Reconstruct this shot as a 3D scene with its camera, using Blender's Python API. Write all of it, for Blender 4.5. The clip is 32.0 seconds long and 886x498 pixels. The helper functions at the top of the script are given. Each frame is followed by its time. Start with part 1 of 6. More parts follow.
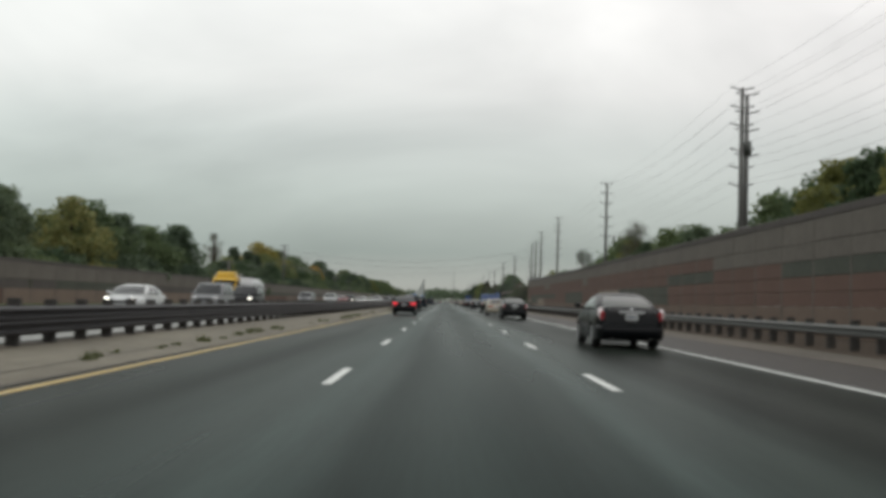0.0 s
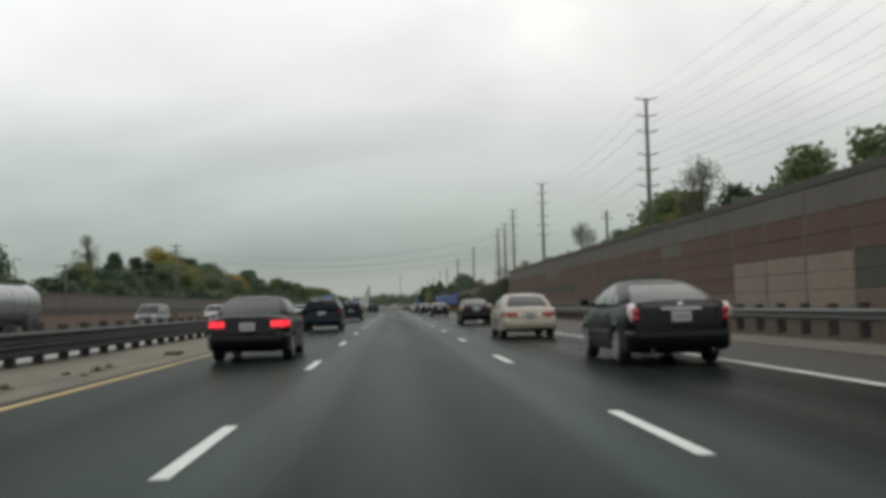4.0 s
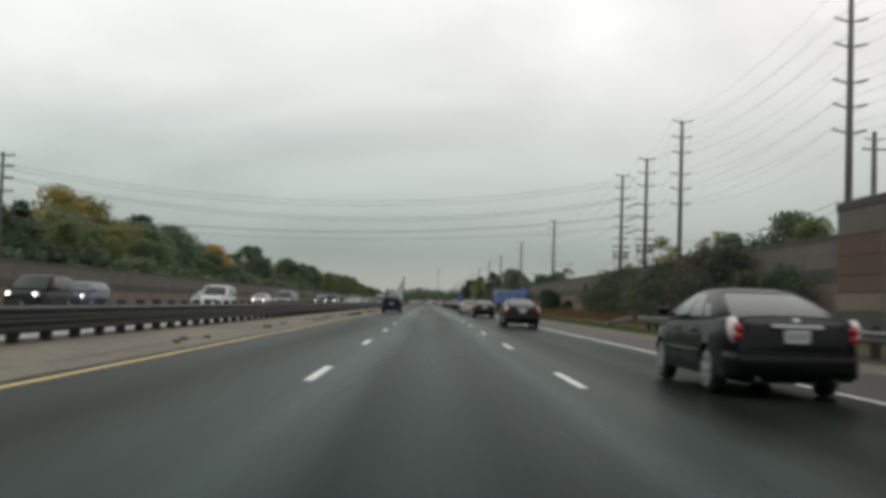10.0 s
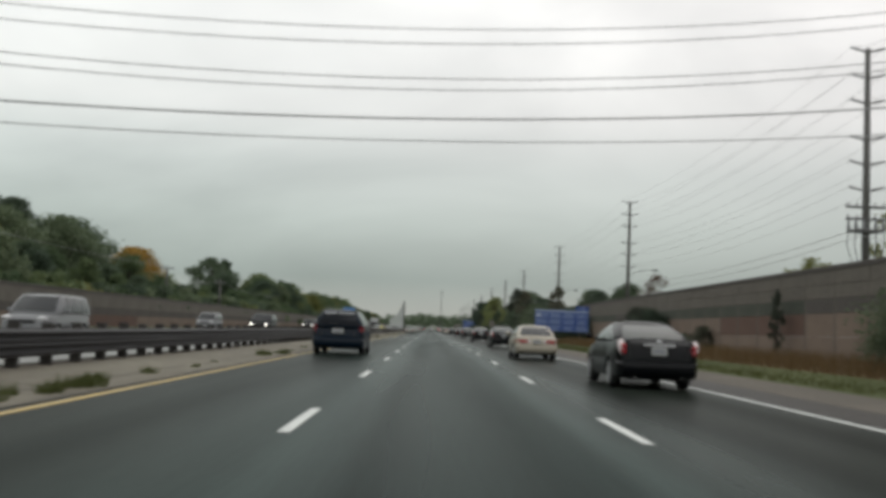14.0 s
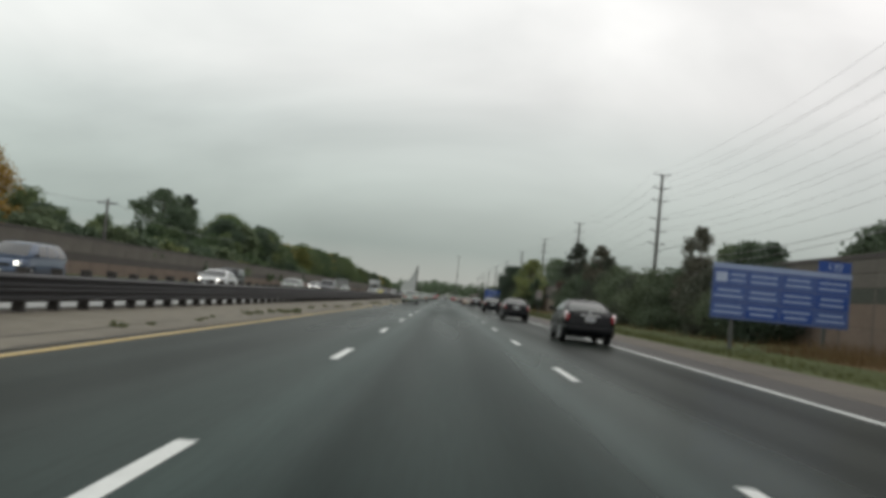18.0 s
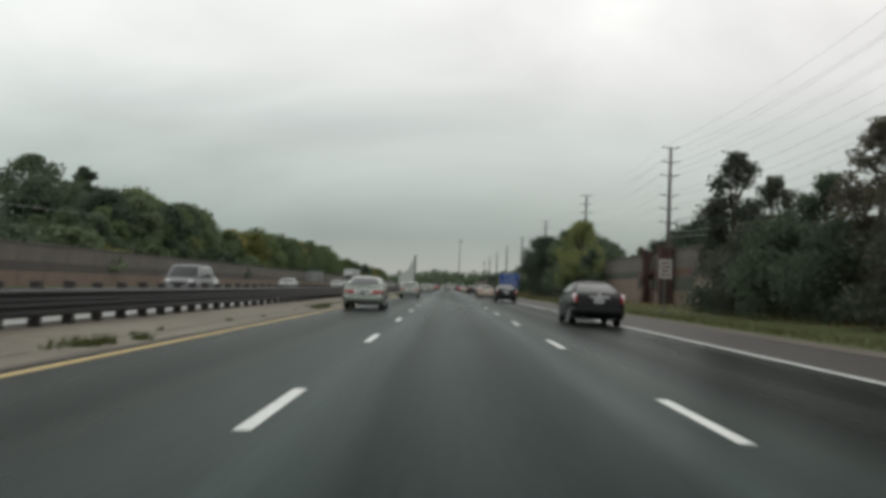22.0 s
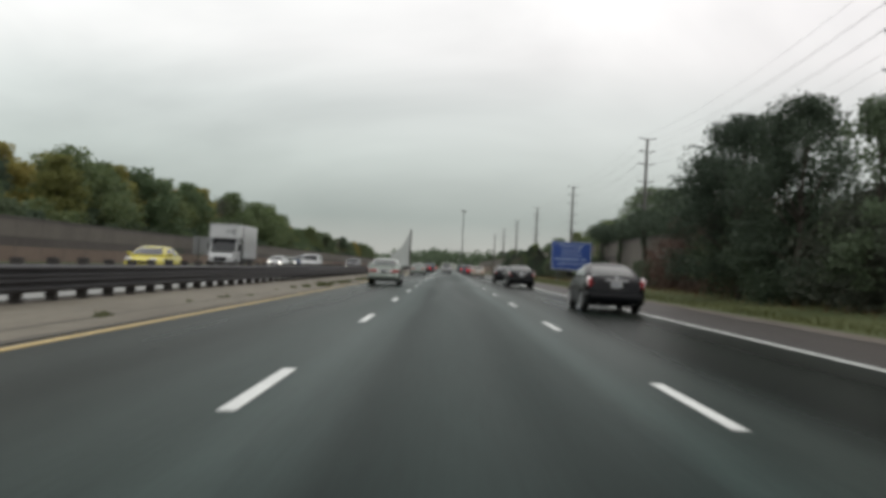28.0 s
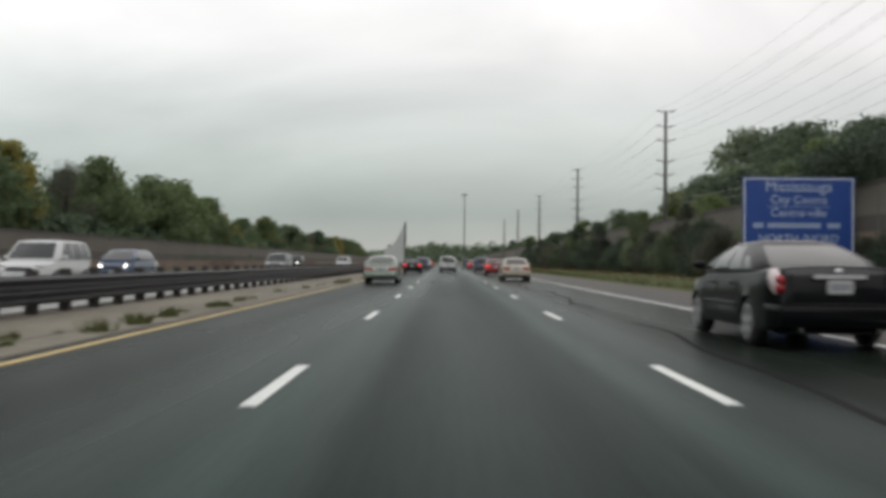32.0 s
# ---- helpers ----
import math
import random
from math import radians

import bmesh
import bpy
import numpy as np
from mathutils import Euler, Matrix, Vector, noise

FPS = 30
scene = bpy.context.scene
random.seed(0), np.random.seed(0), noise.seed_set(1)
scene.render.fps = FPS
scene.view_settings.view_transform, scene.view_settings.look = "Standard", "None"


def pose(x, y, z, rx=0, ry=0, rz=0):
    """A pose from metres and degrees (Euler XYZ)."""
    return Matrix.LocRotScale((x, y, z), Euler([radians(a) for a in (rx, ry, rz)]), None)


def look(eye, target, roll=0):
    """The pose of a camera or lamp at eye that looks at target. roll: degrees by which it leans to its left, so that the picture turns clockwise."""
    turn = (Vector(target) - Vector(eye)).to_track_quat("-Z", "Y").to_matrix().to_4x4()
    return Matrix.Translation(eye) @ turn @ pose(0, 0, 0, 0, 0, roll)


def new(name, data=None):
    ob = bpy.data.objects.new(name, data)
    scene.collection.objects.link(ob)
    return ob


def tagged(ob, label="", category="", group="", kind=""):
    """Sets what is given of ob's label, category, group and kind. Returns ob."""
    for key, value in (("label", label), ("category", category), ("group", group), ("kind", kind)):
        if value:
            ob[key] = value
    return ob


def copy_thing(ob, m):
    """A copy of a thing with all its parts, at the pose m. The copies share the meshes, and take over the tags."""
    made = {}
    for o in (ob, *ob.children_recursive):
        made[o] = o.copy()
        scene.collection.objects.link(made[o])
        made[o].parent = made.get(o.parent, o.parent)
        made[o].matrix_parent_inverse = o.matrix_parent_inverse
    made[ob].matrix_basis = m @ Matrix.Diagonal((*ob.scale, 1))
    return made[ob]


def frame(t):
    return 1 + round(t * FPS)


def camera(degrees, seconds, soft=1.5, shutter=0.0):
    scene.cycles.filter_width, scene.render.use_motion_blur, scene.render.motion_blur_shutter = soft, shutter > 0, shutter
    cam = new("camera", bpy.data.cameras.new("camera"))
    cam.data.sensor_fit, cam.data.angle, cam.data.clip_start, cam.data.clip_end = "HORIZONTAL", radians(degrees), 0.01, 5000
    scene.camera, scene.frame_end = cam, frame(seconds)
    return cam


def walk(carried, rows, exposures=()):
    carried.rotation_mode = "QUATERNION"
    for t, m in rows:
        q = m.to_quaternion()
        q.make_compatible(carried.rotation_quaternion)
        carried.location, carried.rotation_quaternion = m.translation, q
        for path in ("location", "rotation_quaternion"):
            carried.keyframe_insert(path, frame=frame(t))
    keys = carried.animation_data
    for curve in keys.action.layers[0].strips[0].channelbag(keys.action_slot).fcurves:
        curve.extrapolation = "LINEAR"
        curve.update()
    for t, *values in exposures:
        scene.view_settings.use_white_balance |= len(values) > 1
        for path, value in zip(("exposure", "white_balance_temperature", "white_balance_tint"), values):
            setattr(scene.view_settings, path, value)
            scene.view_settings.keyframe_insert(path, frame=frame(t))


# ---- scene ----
from mathutils import Vector as V3

# ---------------------------------------------------------------- camera and its way
EYE_Z = 1.10
cam = camera(45.94, 32.0, soft=4.2, shutter=0.35)
# seconds, x, y, yaw, pitch, roll
PATH = [
    (0, -0.4, -13.34, 0.1, 2.85, -1.75),
    (0.5, -0.37, -6.78, 0.21, 2.58, -2.46),
    (1, -0.34, -0.22, 0.32, 2.31, -3.17),
    (1.5, -0.33, 6.45, -0.07, 2.26, -2.46),
    (2, -0.32, 13.14, -0.74, 2.98, -0.24),
    (2.5, -0.35, 20.29, -1.13, 2.78, 0.7),
    (3, -0.38, 27.44, -2.02, 2.79, 0.94),
    (3.5, -0.31, 34.43, -2.71, 3.25, 1.78),
    (6, -0.32, 71.21, -2.63, 1.79, -1.45),
    (6.5, -0.3, 78.66, -2.09, 2.15, -1.97),
    (7, -0.28, 86.11, -1.56, 2.5, -2.49),
    (7.5, -0.29, 93.67, -1.67, 1.85, -2.38),
    (8, -0.3, 101.23, -2.13, 1.82, -1.47),
    (8.5, -0.28, 108.69, -2.15, 1.98, -0.78),
    (9, -0.25, 116.16, -1.67, 2.28, -1.3),
    (9.5, -0.28, 123.93, -1.47, 2.97, -1.99),
    (10, -0.31, 131.7, -0.85, 2.96, -1.97),
    (10.5, -0.32, 139.78, -0.83, 2.82, 0.34),
    (11, -0.33, 147.86, -0.68, 3.59, 0.95),
    (11.5, -0.34, 155.51, -0.55, 3.98, 0.96),
    (12, -0.34, 163.17, 0, 4.79, -0.72),
    (12.5, -0.37, 171.37, -0.22, 3.67, -0.89),
    (13, -0.39, 179.58, -0.45, 3.74, 0.04),
    (13.5, -0.42, 187.74, -0.8, 4.81, -1.14),
    (14, -0.45, 195.91, -0.74, 4.39, -2.42),
    (14.5, -0.45, 204.31, -0.69, 4.13, -2.53),
    (16.5, -0.47, 237.95, -0.49, 3.08, -2.98),
    (17, -0.4, 246.43, -0.44, 3.35, -3.21),
    (17.5, -0.35, 254.97, -0.28, 3.27, -5.16),
    (18, -0.3, 263.51, 0.02, 2.62, -5.61),
    (18.5, -0.28, 271.8, -0.15, 3.13, -4.27),
    (19, -0.27, 280.09, -0.11, 2.65, -4.22),
    (19.5, -0.27, 289.01, -0.11, 2.37, -4.04),
    (20, -0.27, 297.92, 0.03, 2.03, -3.25),
    (20.5, -0.31, 306.46, 0.14, 2.58, -2.36),
    (21, -0.35, 315, 0.25, 2.29, -2.48),
    (21.5, -0.4, 323.79, 0.04, 1.89, -1.67),
    (22, -0.44, 332.58, 0.11, 2.06, -2.17),
    (22.5, -0.45, 341.16, -0.04, 2.34, -1.72),
    (23, -0.46, 349.76, 0.02, 2.13, -2.07),
    (23.5, -0.46, 358.89, 0.09, 2.58, -3.08),
    (24, -0.47, 368.03, 0.15, 1.62, -3.58),
    (24.5, -0.44, 377.03, -0.01, 1.17, -3.44),
    (25, -0.41, 386.03, 0.18, 1.01, -3.69),
    (25.5, -0.39, 395.38, 0.31, 1.01, -3.8),
    (26, -0.36, 404.73, 0.23, 1.01, -3.2),
    (26.5, -0.36, 413.9, 0.49, 1.29, -4.58),
    (28.5, -0.37, 451.07, 0.02, 0.56, -2.49),
    (29, -0.34, 459.76, 0.53, 0, -3.26),
    (29.5, -0.38, 469.05, 0.4, 0.32, -2.86),
    (30, -0.42, 478.34, 0.07, 1.42, -0.36),
    (30.5, -0.42, 487.35, 0.81, 0.59, -2.11),
    (31, -0.43, 496.36, 0.84, 0.31, -4.67),
    (31.5, -0.41, 505.46, 0.84, 0.52, -3.21),
    (32, -0.4, 514.55, 0.07, 0.73, -0.45),
]
walk(cam, [(t, pose(x, y, EYE_Z, 90 + pitch, roll, yaw)) for t, x, y, yaw, pitch, roll in PATH],
     exposures=[(0, 0.0, 6500, 10), (26.5, 0.0, 6500, 10), (28.5, 0.20, 6500, 13), (30.2, 0.24, 6500, 13), (31.0, 0.20, 6500, 13), (32, 0.17, 6500, 13)])

# ---------------------------------------------------------------- world: low overcast
world = bpy.data.worlds.new("overcast_sky")
scene.world = world
world.use_nodes = True
wn, wl = world.node_tree.nodes, world.node_tree.links
wn.clear()
w_out = wn.new("ShaderNodeOutputWorld")
w_bg = wn.new("ShaderNodeBackground")
w_bg.inputs["Strength"].default_value = 1.05
wl.new(w_bg.outputs[0], w_out.inputs[0])
w_sky = wn.new("ShaderNodeTexSky")
w_sky.sky_type, w_sky.sun_disc = "NISHITA", False
w_sky.sun_elevation, w_sky.sun_rotation = radians(42), radians(25)
w_sky.dust_density = 4.0
w_co = wn.new("ShaderNodeTexCoord")
w_sep = wn.new("ShaderNodeSeparateXYZ")
wl.new(w_co.outputs["Generated"], w_sep.inputs[0])
# flattened direction, so that the cloud base stretches towards the horizon
w_map = wn.new("ShaderNodeMapping")
w_map.inputs["Scale"].default_value = (1.0, 0.55, 2.5)
w_map.inputs["Rotation"].default_value = (0, radians(-9), radians(12))
wl.new(w_co.outputs["Generated"], w_map.inputs[0])
w_n1 = wn.new("ShaderNodeTexNoise")
w_n1.inputs["Scale"].default_value, w_n1.inputs["Detail"].default_value = 2.3, 5
w_n1.inputs["Roughness"].default_value, w_n1.inputs["Distortion"].default_value = 0.48, 0.5
wl.new(w_map.outputs[0], w_n1.inputs["Vector"])
w_cloud = wn.new("ShaderNodeValToRGB")
w_cloud.color_ramp.elements[0].position, w_cloud.color_ramp.elements[0].color = 0.30, (0.80, 0.81, 0.81, 1)
w_cloud.color_ramp.elements[1].position, w_cloud.color_ramp.elements[1].color = 0.68, (1.17, 1.17, 1.16, 1)
wl.new(w_n1.outputs["Fac"], w_cloud.inputs[0])
w_grad = wn.new("ShaderNodeValToRGB")
cr = w_grad.color_ramp
cr.elements[0].position, cr.elements[0].color = 0.0, (0.40, 0.415, 0.385, 1)
cr.elements[1].position, cr.elements[1].color = 0.5, (1.0, 1.01, 1.0, 1)
for at, colour in ((0.015, (0.43, 0.455, 0.425, 1)), (0.045, (0.343, 0.40, 0.382, 1)), (0.10, (0.485, 0.545, 0.525, 1)), (0.15, (0.625, 0.675, 0.66, 1)), (0.20, (0.80, 0.82, 0.81, 1)), (0.28, (0.97, 0.985, 0.975, 1))):
    cr.elements.new(at).color = colour
wl.new(w_sep.outputs["Z"], w_grad.inputs[0])
w_mul = wn.new("ShaderNodeMix")
w_mul.data_type, w_mul.blend_type = "RGBA", "MULTIPLY"
w_mul.inputs["Factor"].default_value = 1.0
wl.new(w_grad.outputs[0], w_mul.inputs["A"])
wl.new(w_cloud.outputs[0], w_mul.inputs["B"])
w_scale = wn.new("ShaderNodeMix")
w_scale.data_type, w_scale.blend_type = "RGBA", "MULTIPLY"
w_scale.inputs["Factor"].default_value = 1.0
w_scale.inputs["B"].default_value = (0.08, 0.08, 0.08, 1)
wl.new(w_sky.outputs[0], w_scale.inputs["A"])
w_mix = wn.new("ShaderNodeMix")
w_mix.data_type = "RGBA"
w_mix.inputs["Factor"].default_value = 0.94      # the cloud deck covers nearly all of the blue
wl.new(w_scale.outputs["Result"], w_mix.inputs["A"])
wl.new(w_mul.outputs["Result"], w_mix.inputs["B"])
w_side = wn.new("ShaderNodeValToRGB")
w_side.color_ramp.elements[0].position, w_side.color_ramp.elements[0].color = 0.12, (1.0, 1.0, 0.985, 1)
w_side.color_ramp.elements[1].position, w_side.color_ramp.elements[1].color = 0.88, (0.84, 0.82, 0.825, 1)
w_shift = wn.new("ShaderNodeMath")
w_shift.operation = "ADD"
w_shift.inputs[1].default_value = 0.5
wl.new(w_sep.outputs["X"], w_shift.inputs[0])
wl.new(w_shift.outputs[0], w_side.inputs[0])
w_tone = wn.new("ShaderNodeMix")
w_tone.data_type, w_tone.blend_type = "RGBA", "MULTIPLY"
w_tone.inputs["Factor"].default_value = 1.0
wl.new(w_mix.outputs["Result"], w_tone.inputs["A"])
wl.new(w_side.outputs[0], w_tone.inputs["B"])
wl.new(w_tone.outputs["Result"], w_bg.inputs["Color"])

sun = new("sun", bpy.data.lights.new("sun", "SUN"))
sun.data.energy, sun.data.angle, sun.data.color = 0.6, radians(30), (1.0, 0.985, 0.96)
sun.matrix_world = look((0, 0, 60), (-18, 28, 0))


# ---------------------------------------------------------------- materials
def mat(name, c1, c2=None, rough=0.6, metal=0.0, scale=4.0, big=0.25, bump=0.0, bscale=None, vary=0.0, island=0.0,
        coat=0.0, glow=None, spec=0.5, rvar=0.0, stretch=(1, 1, 1)):
    m = bpy.data.materials.new(name)
    m.use_nodes = True
    n, l = m.node_tree.nodes, m.node_tree.links
    b = n["Principled BSDF"]
    b.inputs["Roughness"].default_value, b.inputs["Metallic"].default_value = rough, metal
    b.inputs["Specular IOR Level"].default_value = spec
    if coat:
        b.inputs["Coat Weight"].default_value, b.inputs["Coat Roughness"].default_value = coat, 0.08
    c2 = c2 or tuple(0.8 * v for v in c1)
    co = n.new("ShaderNodeTexCoord")
    mp = n.new("ShaderNodeMapping")
    mp.inputs["Scale"].default_value = stretch
    l.new(co.outputs["Object"], mp.inputs[0])
    n1 = n.new("ShaderNodeTexNoise")
    n1.inputs["Scale"].default_value, n1.inputs["Detail"].default_value = scale, 6
    n2 = n.new("ShaderNodeTexNoise")
    n2.inputs["Scale"].default_value, n2.inputs["Detail"].default_value = big, 3
    l.new(mp.outputs[0], n1.inputs["Vector"])
    l.new(mp.outputs[0], n2.inputs["Vector"])
    add = n.new("ShaderNodeMath")
    add.operation = "ADD"
    l.new(n1.outputs["Fac"], add.inputs[0])
    l.new(n2.outputs["Fac"], add.inputs[1])
    fac = add.outputs[0]
    for amount, node, socket in ((vary, "ShaderNodeObjectInfo", "Random"), (island, "ShaderNodeNewGeometry", "Random Per Island")):
        if amount:
            r = n.new(node)
            ma = n.new("ShaderNodeMath")
            ma.operation = "MULTIPLY_ADD"
            ma.inputs[1].default_value = amount
            l.new(r.outputs[socket], ma.inputs[0])
            l.new(fac, ma.inputs[2])
            sub = n.new("ShaderNodeMath")
            sub.operation = "SUBTRACT"
            sub.inputs[1].default_value = amount / 2
            l.new(ma.outputs[0], sub.inputs[0])
            fac = sub.outputs[0]
    ramp = n.new("ShaderNodeValToRGB")
    ramp.color_ramp.elements[0].position, ramp.color_ramp.elements[0].color = 0.35, (*c1, 1)
    ramp.color_ramp.elements[1].position, ramp.color_ramp.elements[1].color = 0.68, (*c2, 1)
    half = n.new("ShaderNodeMath")
    half.operation = "MULTIPLY"
    half.inputs[1].default_value = 0.5
    l.new(fac, half.inputs[0])
    l.new(half.outputs[0], ramp.inputs[0])
    l.new(ramp.outputs[0], b.inputs["Base Color"])
    if rvar:
        mr = n.new("ShaderNodeMapRange")
        mr.inputs["From Min"].default_value, mr.inputs["From Max"].default_value = 0.35, 0.65
        mr.inputs["To Min"].default_value, mr.inputs["To Max"].default_value = rough - rvar, rough + rvar
        l.new(n2.outputs["Fac"], mr.inputs[0])
        l.new(mr.outputs[0], b.inputs["Roughness"])
    if bump:
        n3 = n.new("ShaderNodeTexNoise")
        n3.inputs["Scale"].default_value, n3.inputs["Detail"].default_value = bscale or scale * 4, 4
        l.new(mp.outputs[0], n3.inputs["Vector"])
        bp = n.new("ShaderNodeBump")
        bp.inputs["Strength"].default_value, bp.inputs["Distance"].default_value = bump, 0.02
        l.new(n3.outputs["Fac"], bp.inputs["Height"])
        l.new(bp.outputs[0], b.inputs["Normal"])
    if glow:
        b.inputs["Emission Color"].default_value, b.inputs["Emission Strength"].default_value = (*glow[0], 1), glow[1]
    return m


def road_material():
    """Wet asphalt, with polished wheel paths and darker, oil-stained lane middles running along the road. The outer
    lanes are darkened and browned to paint in vignetting.
    """
    m = mat("wet_asphalt", (0.0110, 0.0214, 0.0191), (0.0240, 0.0408, 0.0364), rough=0.30, scale=18, big=0.35, bump=0.10, bscale=120, rvar=0.05, stretch=(1, 0.04, 1), spec=0.10)
    n, l = m.node_tree.nodes, m.node_tree.links
    b = n["Principled BSDF"]
    base = b.inputs["Base Color"].links[0].from_socket
    co = n.new("ShaderNodeTexCoord")
    wob = n.new("ShaderNodeTexNoise")
    wob.inputs["Scale"].default_value = 0.05
    l.new(co.outputs["Object"], wob.inputs["Vector"])
    sep = n.new("ShaderNodeSeparateXYZ")
    l.new(co.outputs["Object"], sep.inputs[0])
    shift = n.new("ShaderNodeMath")
    shift.operation = "MULTIPLY_ADD"
    shift.inputs[1].default_value = 0.5
    l.new(wob.outputs["Fac"], shift.inputs[0])
    l.new(sep.outputs["X"], shift.inputs[2])
    mr = n.new("ShaderNodeMapRange")
    mr.inputs["From Min"].default_value, mr.inputs["From Max"].default_value = -5.35, 9.25
    l.new(shift.outputs[0], mr.inputs[0])
    ramp = n.new("ShaderNodeValToRGB")
    ramp.color_ramp.interpolation = "EASE"
    # outer-lane values also lowered to paint in the view's dark lower corners
    across = ((-5.5, 0.62), (-4.3, 0.76), (-3.5, 0.58), (-2.9, 0.82), (-2.4, 1.0), (-1.95, 1.0), (-1.62, 1.25), (-1.25, 0.95), (-0.9, 0.56), (-0.2, 0.78), (0.5, 0.58), (1.0, 0.72), (1.4, 1.3),
              (1.75, 1.05), (2.3, 1.2), (2.7, 0.82), (3.1, 0.60), (3.8, 0.80), (4.6, 0.56), (5.3, 0.80), (9.0, 0.75))
    stops = [((x + 5.6) / 14.6, v) for x, v in across]
    e = ramp.color_ramp.elements
    e[0].position, e[0].color = stops[0][0], (stops[0][1] / 1.4,) * 3 + (1,)
    e[1].position, e[1].color = stops[-1][0], (stops[-1][1] / 1.4,) * 3 + (1,)
    for at, v in stops[1:-1]:
        e.new(at).color = (v / 1.4,) * 3 + (1,)
    l.new(mr.outputs[0], ramp.inputs[0])
    mul = n.new("ShaderNodeMix")
    mul.data_type, mul.blend_type = "RGBA", "MULTIPLY"
    mul.inputs["Factor"].default_value = 1.0
    l.new(base, mul.inputs["A"])
    l.new(ramp.outputs[0], mul.inputs["B"])
    bright = n.new("ShaderNodeMix")
    bright.data_type, bright.blend_type = "RGBA", "MULTIPLY"
    bright.inputs["Factor"].default_value = 1.0
    bright.inputs["B"].default_value = (1.4, 1.4, 1.4, 1)
    bright.clamp_result = False
    l.new(mul.outputs["Result"], bright.inputs["A"])
    # outer lanes' brown: some dirt, plus windscreen reflection and vignetting painted into the colour
    grime_vignette = n.new("ShaderNodeValToRGB")
    grime_vignette.color_ramp.interpolation = "EASE"
    ge = grime_vignette.color_ramp.elements
    ge[0].position, ge[0].color = 0.0, (1.15, 0.78, 0.72, 1)
    ge[1].position, ge[1].color = 1.0, (1.20, 0.78, 0.70, 1)
    for x, c in ((-3.6, (1.06, 0.84, 0.79)), (-2.3, (1.02, 0.95, 0.93)), (-1.2, (0.98, 1, 1)), (1.2, (0.98, 1, 1)), (2.3, (1.06, 0.90, 0.87)), (3.6, (1.12, 0.80, 0.74))):
        ge.new((x + 5.6) / 14.6).color = (*c, 1)
    l.new(mr.outputs[0], grime_vignette.inputs[0])
    brown_strip = n.new("ShaderNodeMix")
    brown_strip.data_type, brown_strip.blend_type = "RGBA", "MULTIPLY"
    brown_strip.inputs["Factor"].default_value = 1.0
    l.new(bright.outputs["Result"], brown_strip.inputs["A"])
    l.new(grime_vignette.outputs[0], brown_strip.inputs["B"])
    l.new(brown_strip.outputs["Result"], b.inputs["Base Color"])
    wet = n.new("ShaderNodeMath")
    wet.operation = "MULTIPLY"
    wet.inputs[1].default_value = 0.013
    l.new(ramp.outputs[0], wet.inputs[0])
    l.new(wet.outputs[0], b.inputs["Specular IOR Level"])
    return m


def leaf_material(name, stops, trans=0.38):
    m = bpy.data.materials.new(name)
    m.use_nodes = True
    n, l = m.node_tree.nodes, m.node_tree.links
    b = n["Principled BSDF"]
    b.inputs["Roughness"].default_value, b.inputs["Specular IOR Level"].default_value = 0.6, 0.25
    g = n.new("ShaderNodeNewGeometry")
    o = n.new("ShaderNodeObjectInfo")
    ma = n.new("ShaderNodeMath")
    ma.operation = "MULTIPLY_ADD"
    ma.inputs[1].default_value = 0.20
    l.new(g.outputs["Random Per Island"], ma.inputs[0])
    m2 = n.new("ShaderNodeMath")
    m2.operation = "MULTIPLY"
    m2.inputs[1].default_value = 0.80
    l.new(o.outputs["Random"], m2.inputs[0])
    l.new(m2.outputs[0], ma.inputs[2])
    ramp = n.new("ShaderNodeValToRGB")
    e = ramp.color_ramp.elements
    e[0].position, e[0].color = stops[0][0], (*stops[0][1], 1)
    e[1].position, e[1].color = stops[-1][0], (*stops[-1][1], 1)
    for at, c in stops[1:-1]:
        e.new(at).color = (*c, 1)
    l.new(ma.outputs[0], ramp.inputs[0])
    l.new(ramp.outputs[0], b.inputs["Base Color"])
    tr = n.new("ShaderNodeBsdfTranslucent")
    l.new(ramp.outputs[0], tr.inputs["Color"])
    mx = n.new("ShaderNodeMixShader")
    mx.inputs[0].default_value = trans
    l.new(b.outputs[0], mx.inputs[1])
    l.new(tr.outputs[0], mx.inputs[2])
    l.new(mx.outputs[0], n["Material Output"].inputs["Surface"])
    return m


M_ROAD = road_material()
# brown holds real dirt and also painted-in vignetting and wall reflection
M_SHOULDER = mat("dirty_wet_asphalt", (0.0205, 0.0190, 0.0158), (0.0400, 0.0330, 0.0272), rough=0.5, scale=14, big=0.4, bump=0.35, bscale=110, stretch=(1, 0.15, 1), spec=0.1)
M_ROAD_FAR = mat("wet_asphalt_pale", (0.0326, 0.0400, 0.0369), (0.0558, 0.0660, 0.0601), rough=0.36, scale=15, bump=0.3, bscale=110, rvar=0.08, stretch=(1, 0.2, 1), spec=0.2)
M_CONCRETE = mat("shoulder_concrete", (0.094, 0.083, 0.062), (0.176, 0.161, 0.121), rough=0.7, scale=3, big=0.3, bump=0.25, bscale=60, stretch=(1, 0.4, 1), spec=0.2)
M_CONCRETE_WET = mat("wet_concrete", (0.10, 0.098, 0.087), (0.15, 0.147, 0.132), rough=0.32, scale=3, big=0.3, bump=0.15, bscale=60, stretch=(1, 0.4, 1), spec=0.25)
M_GRAVEL = mat("wet_gravel", (0.0581, 0.0501, 0.0390), (0.1232, 0.1054, 0.0813), rough=0.8, scale=25, bump=0.6, bscale=90)
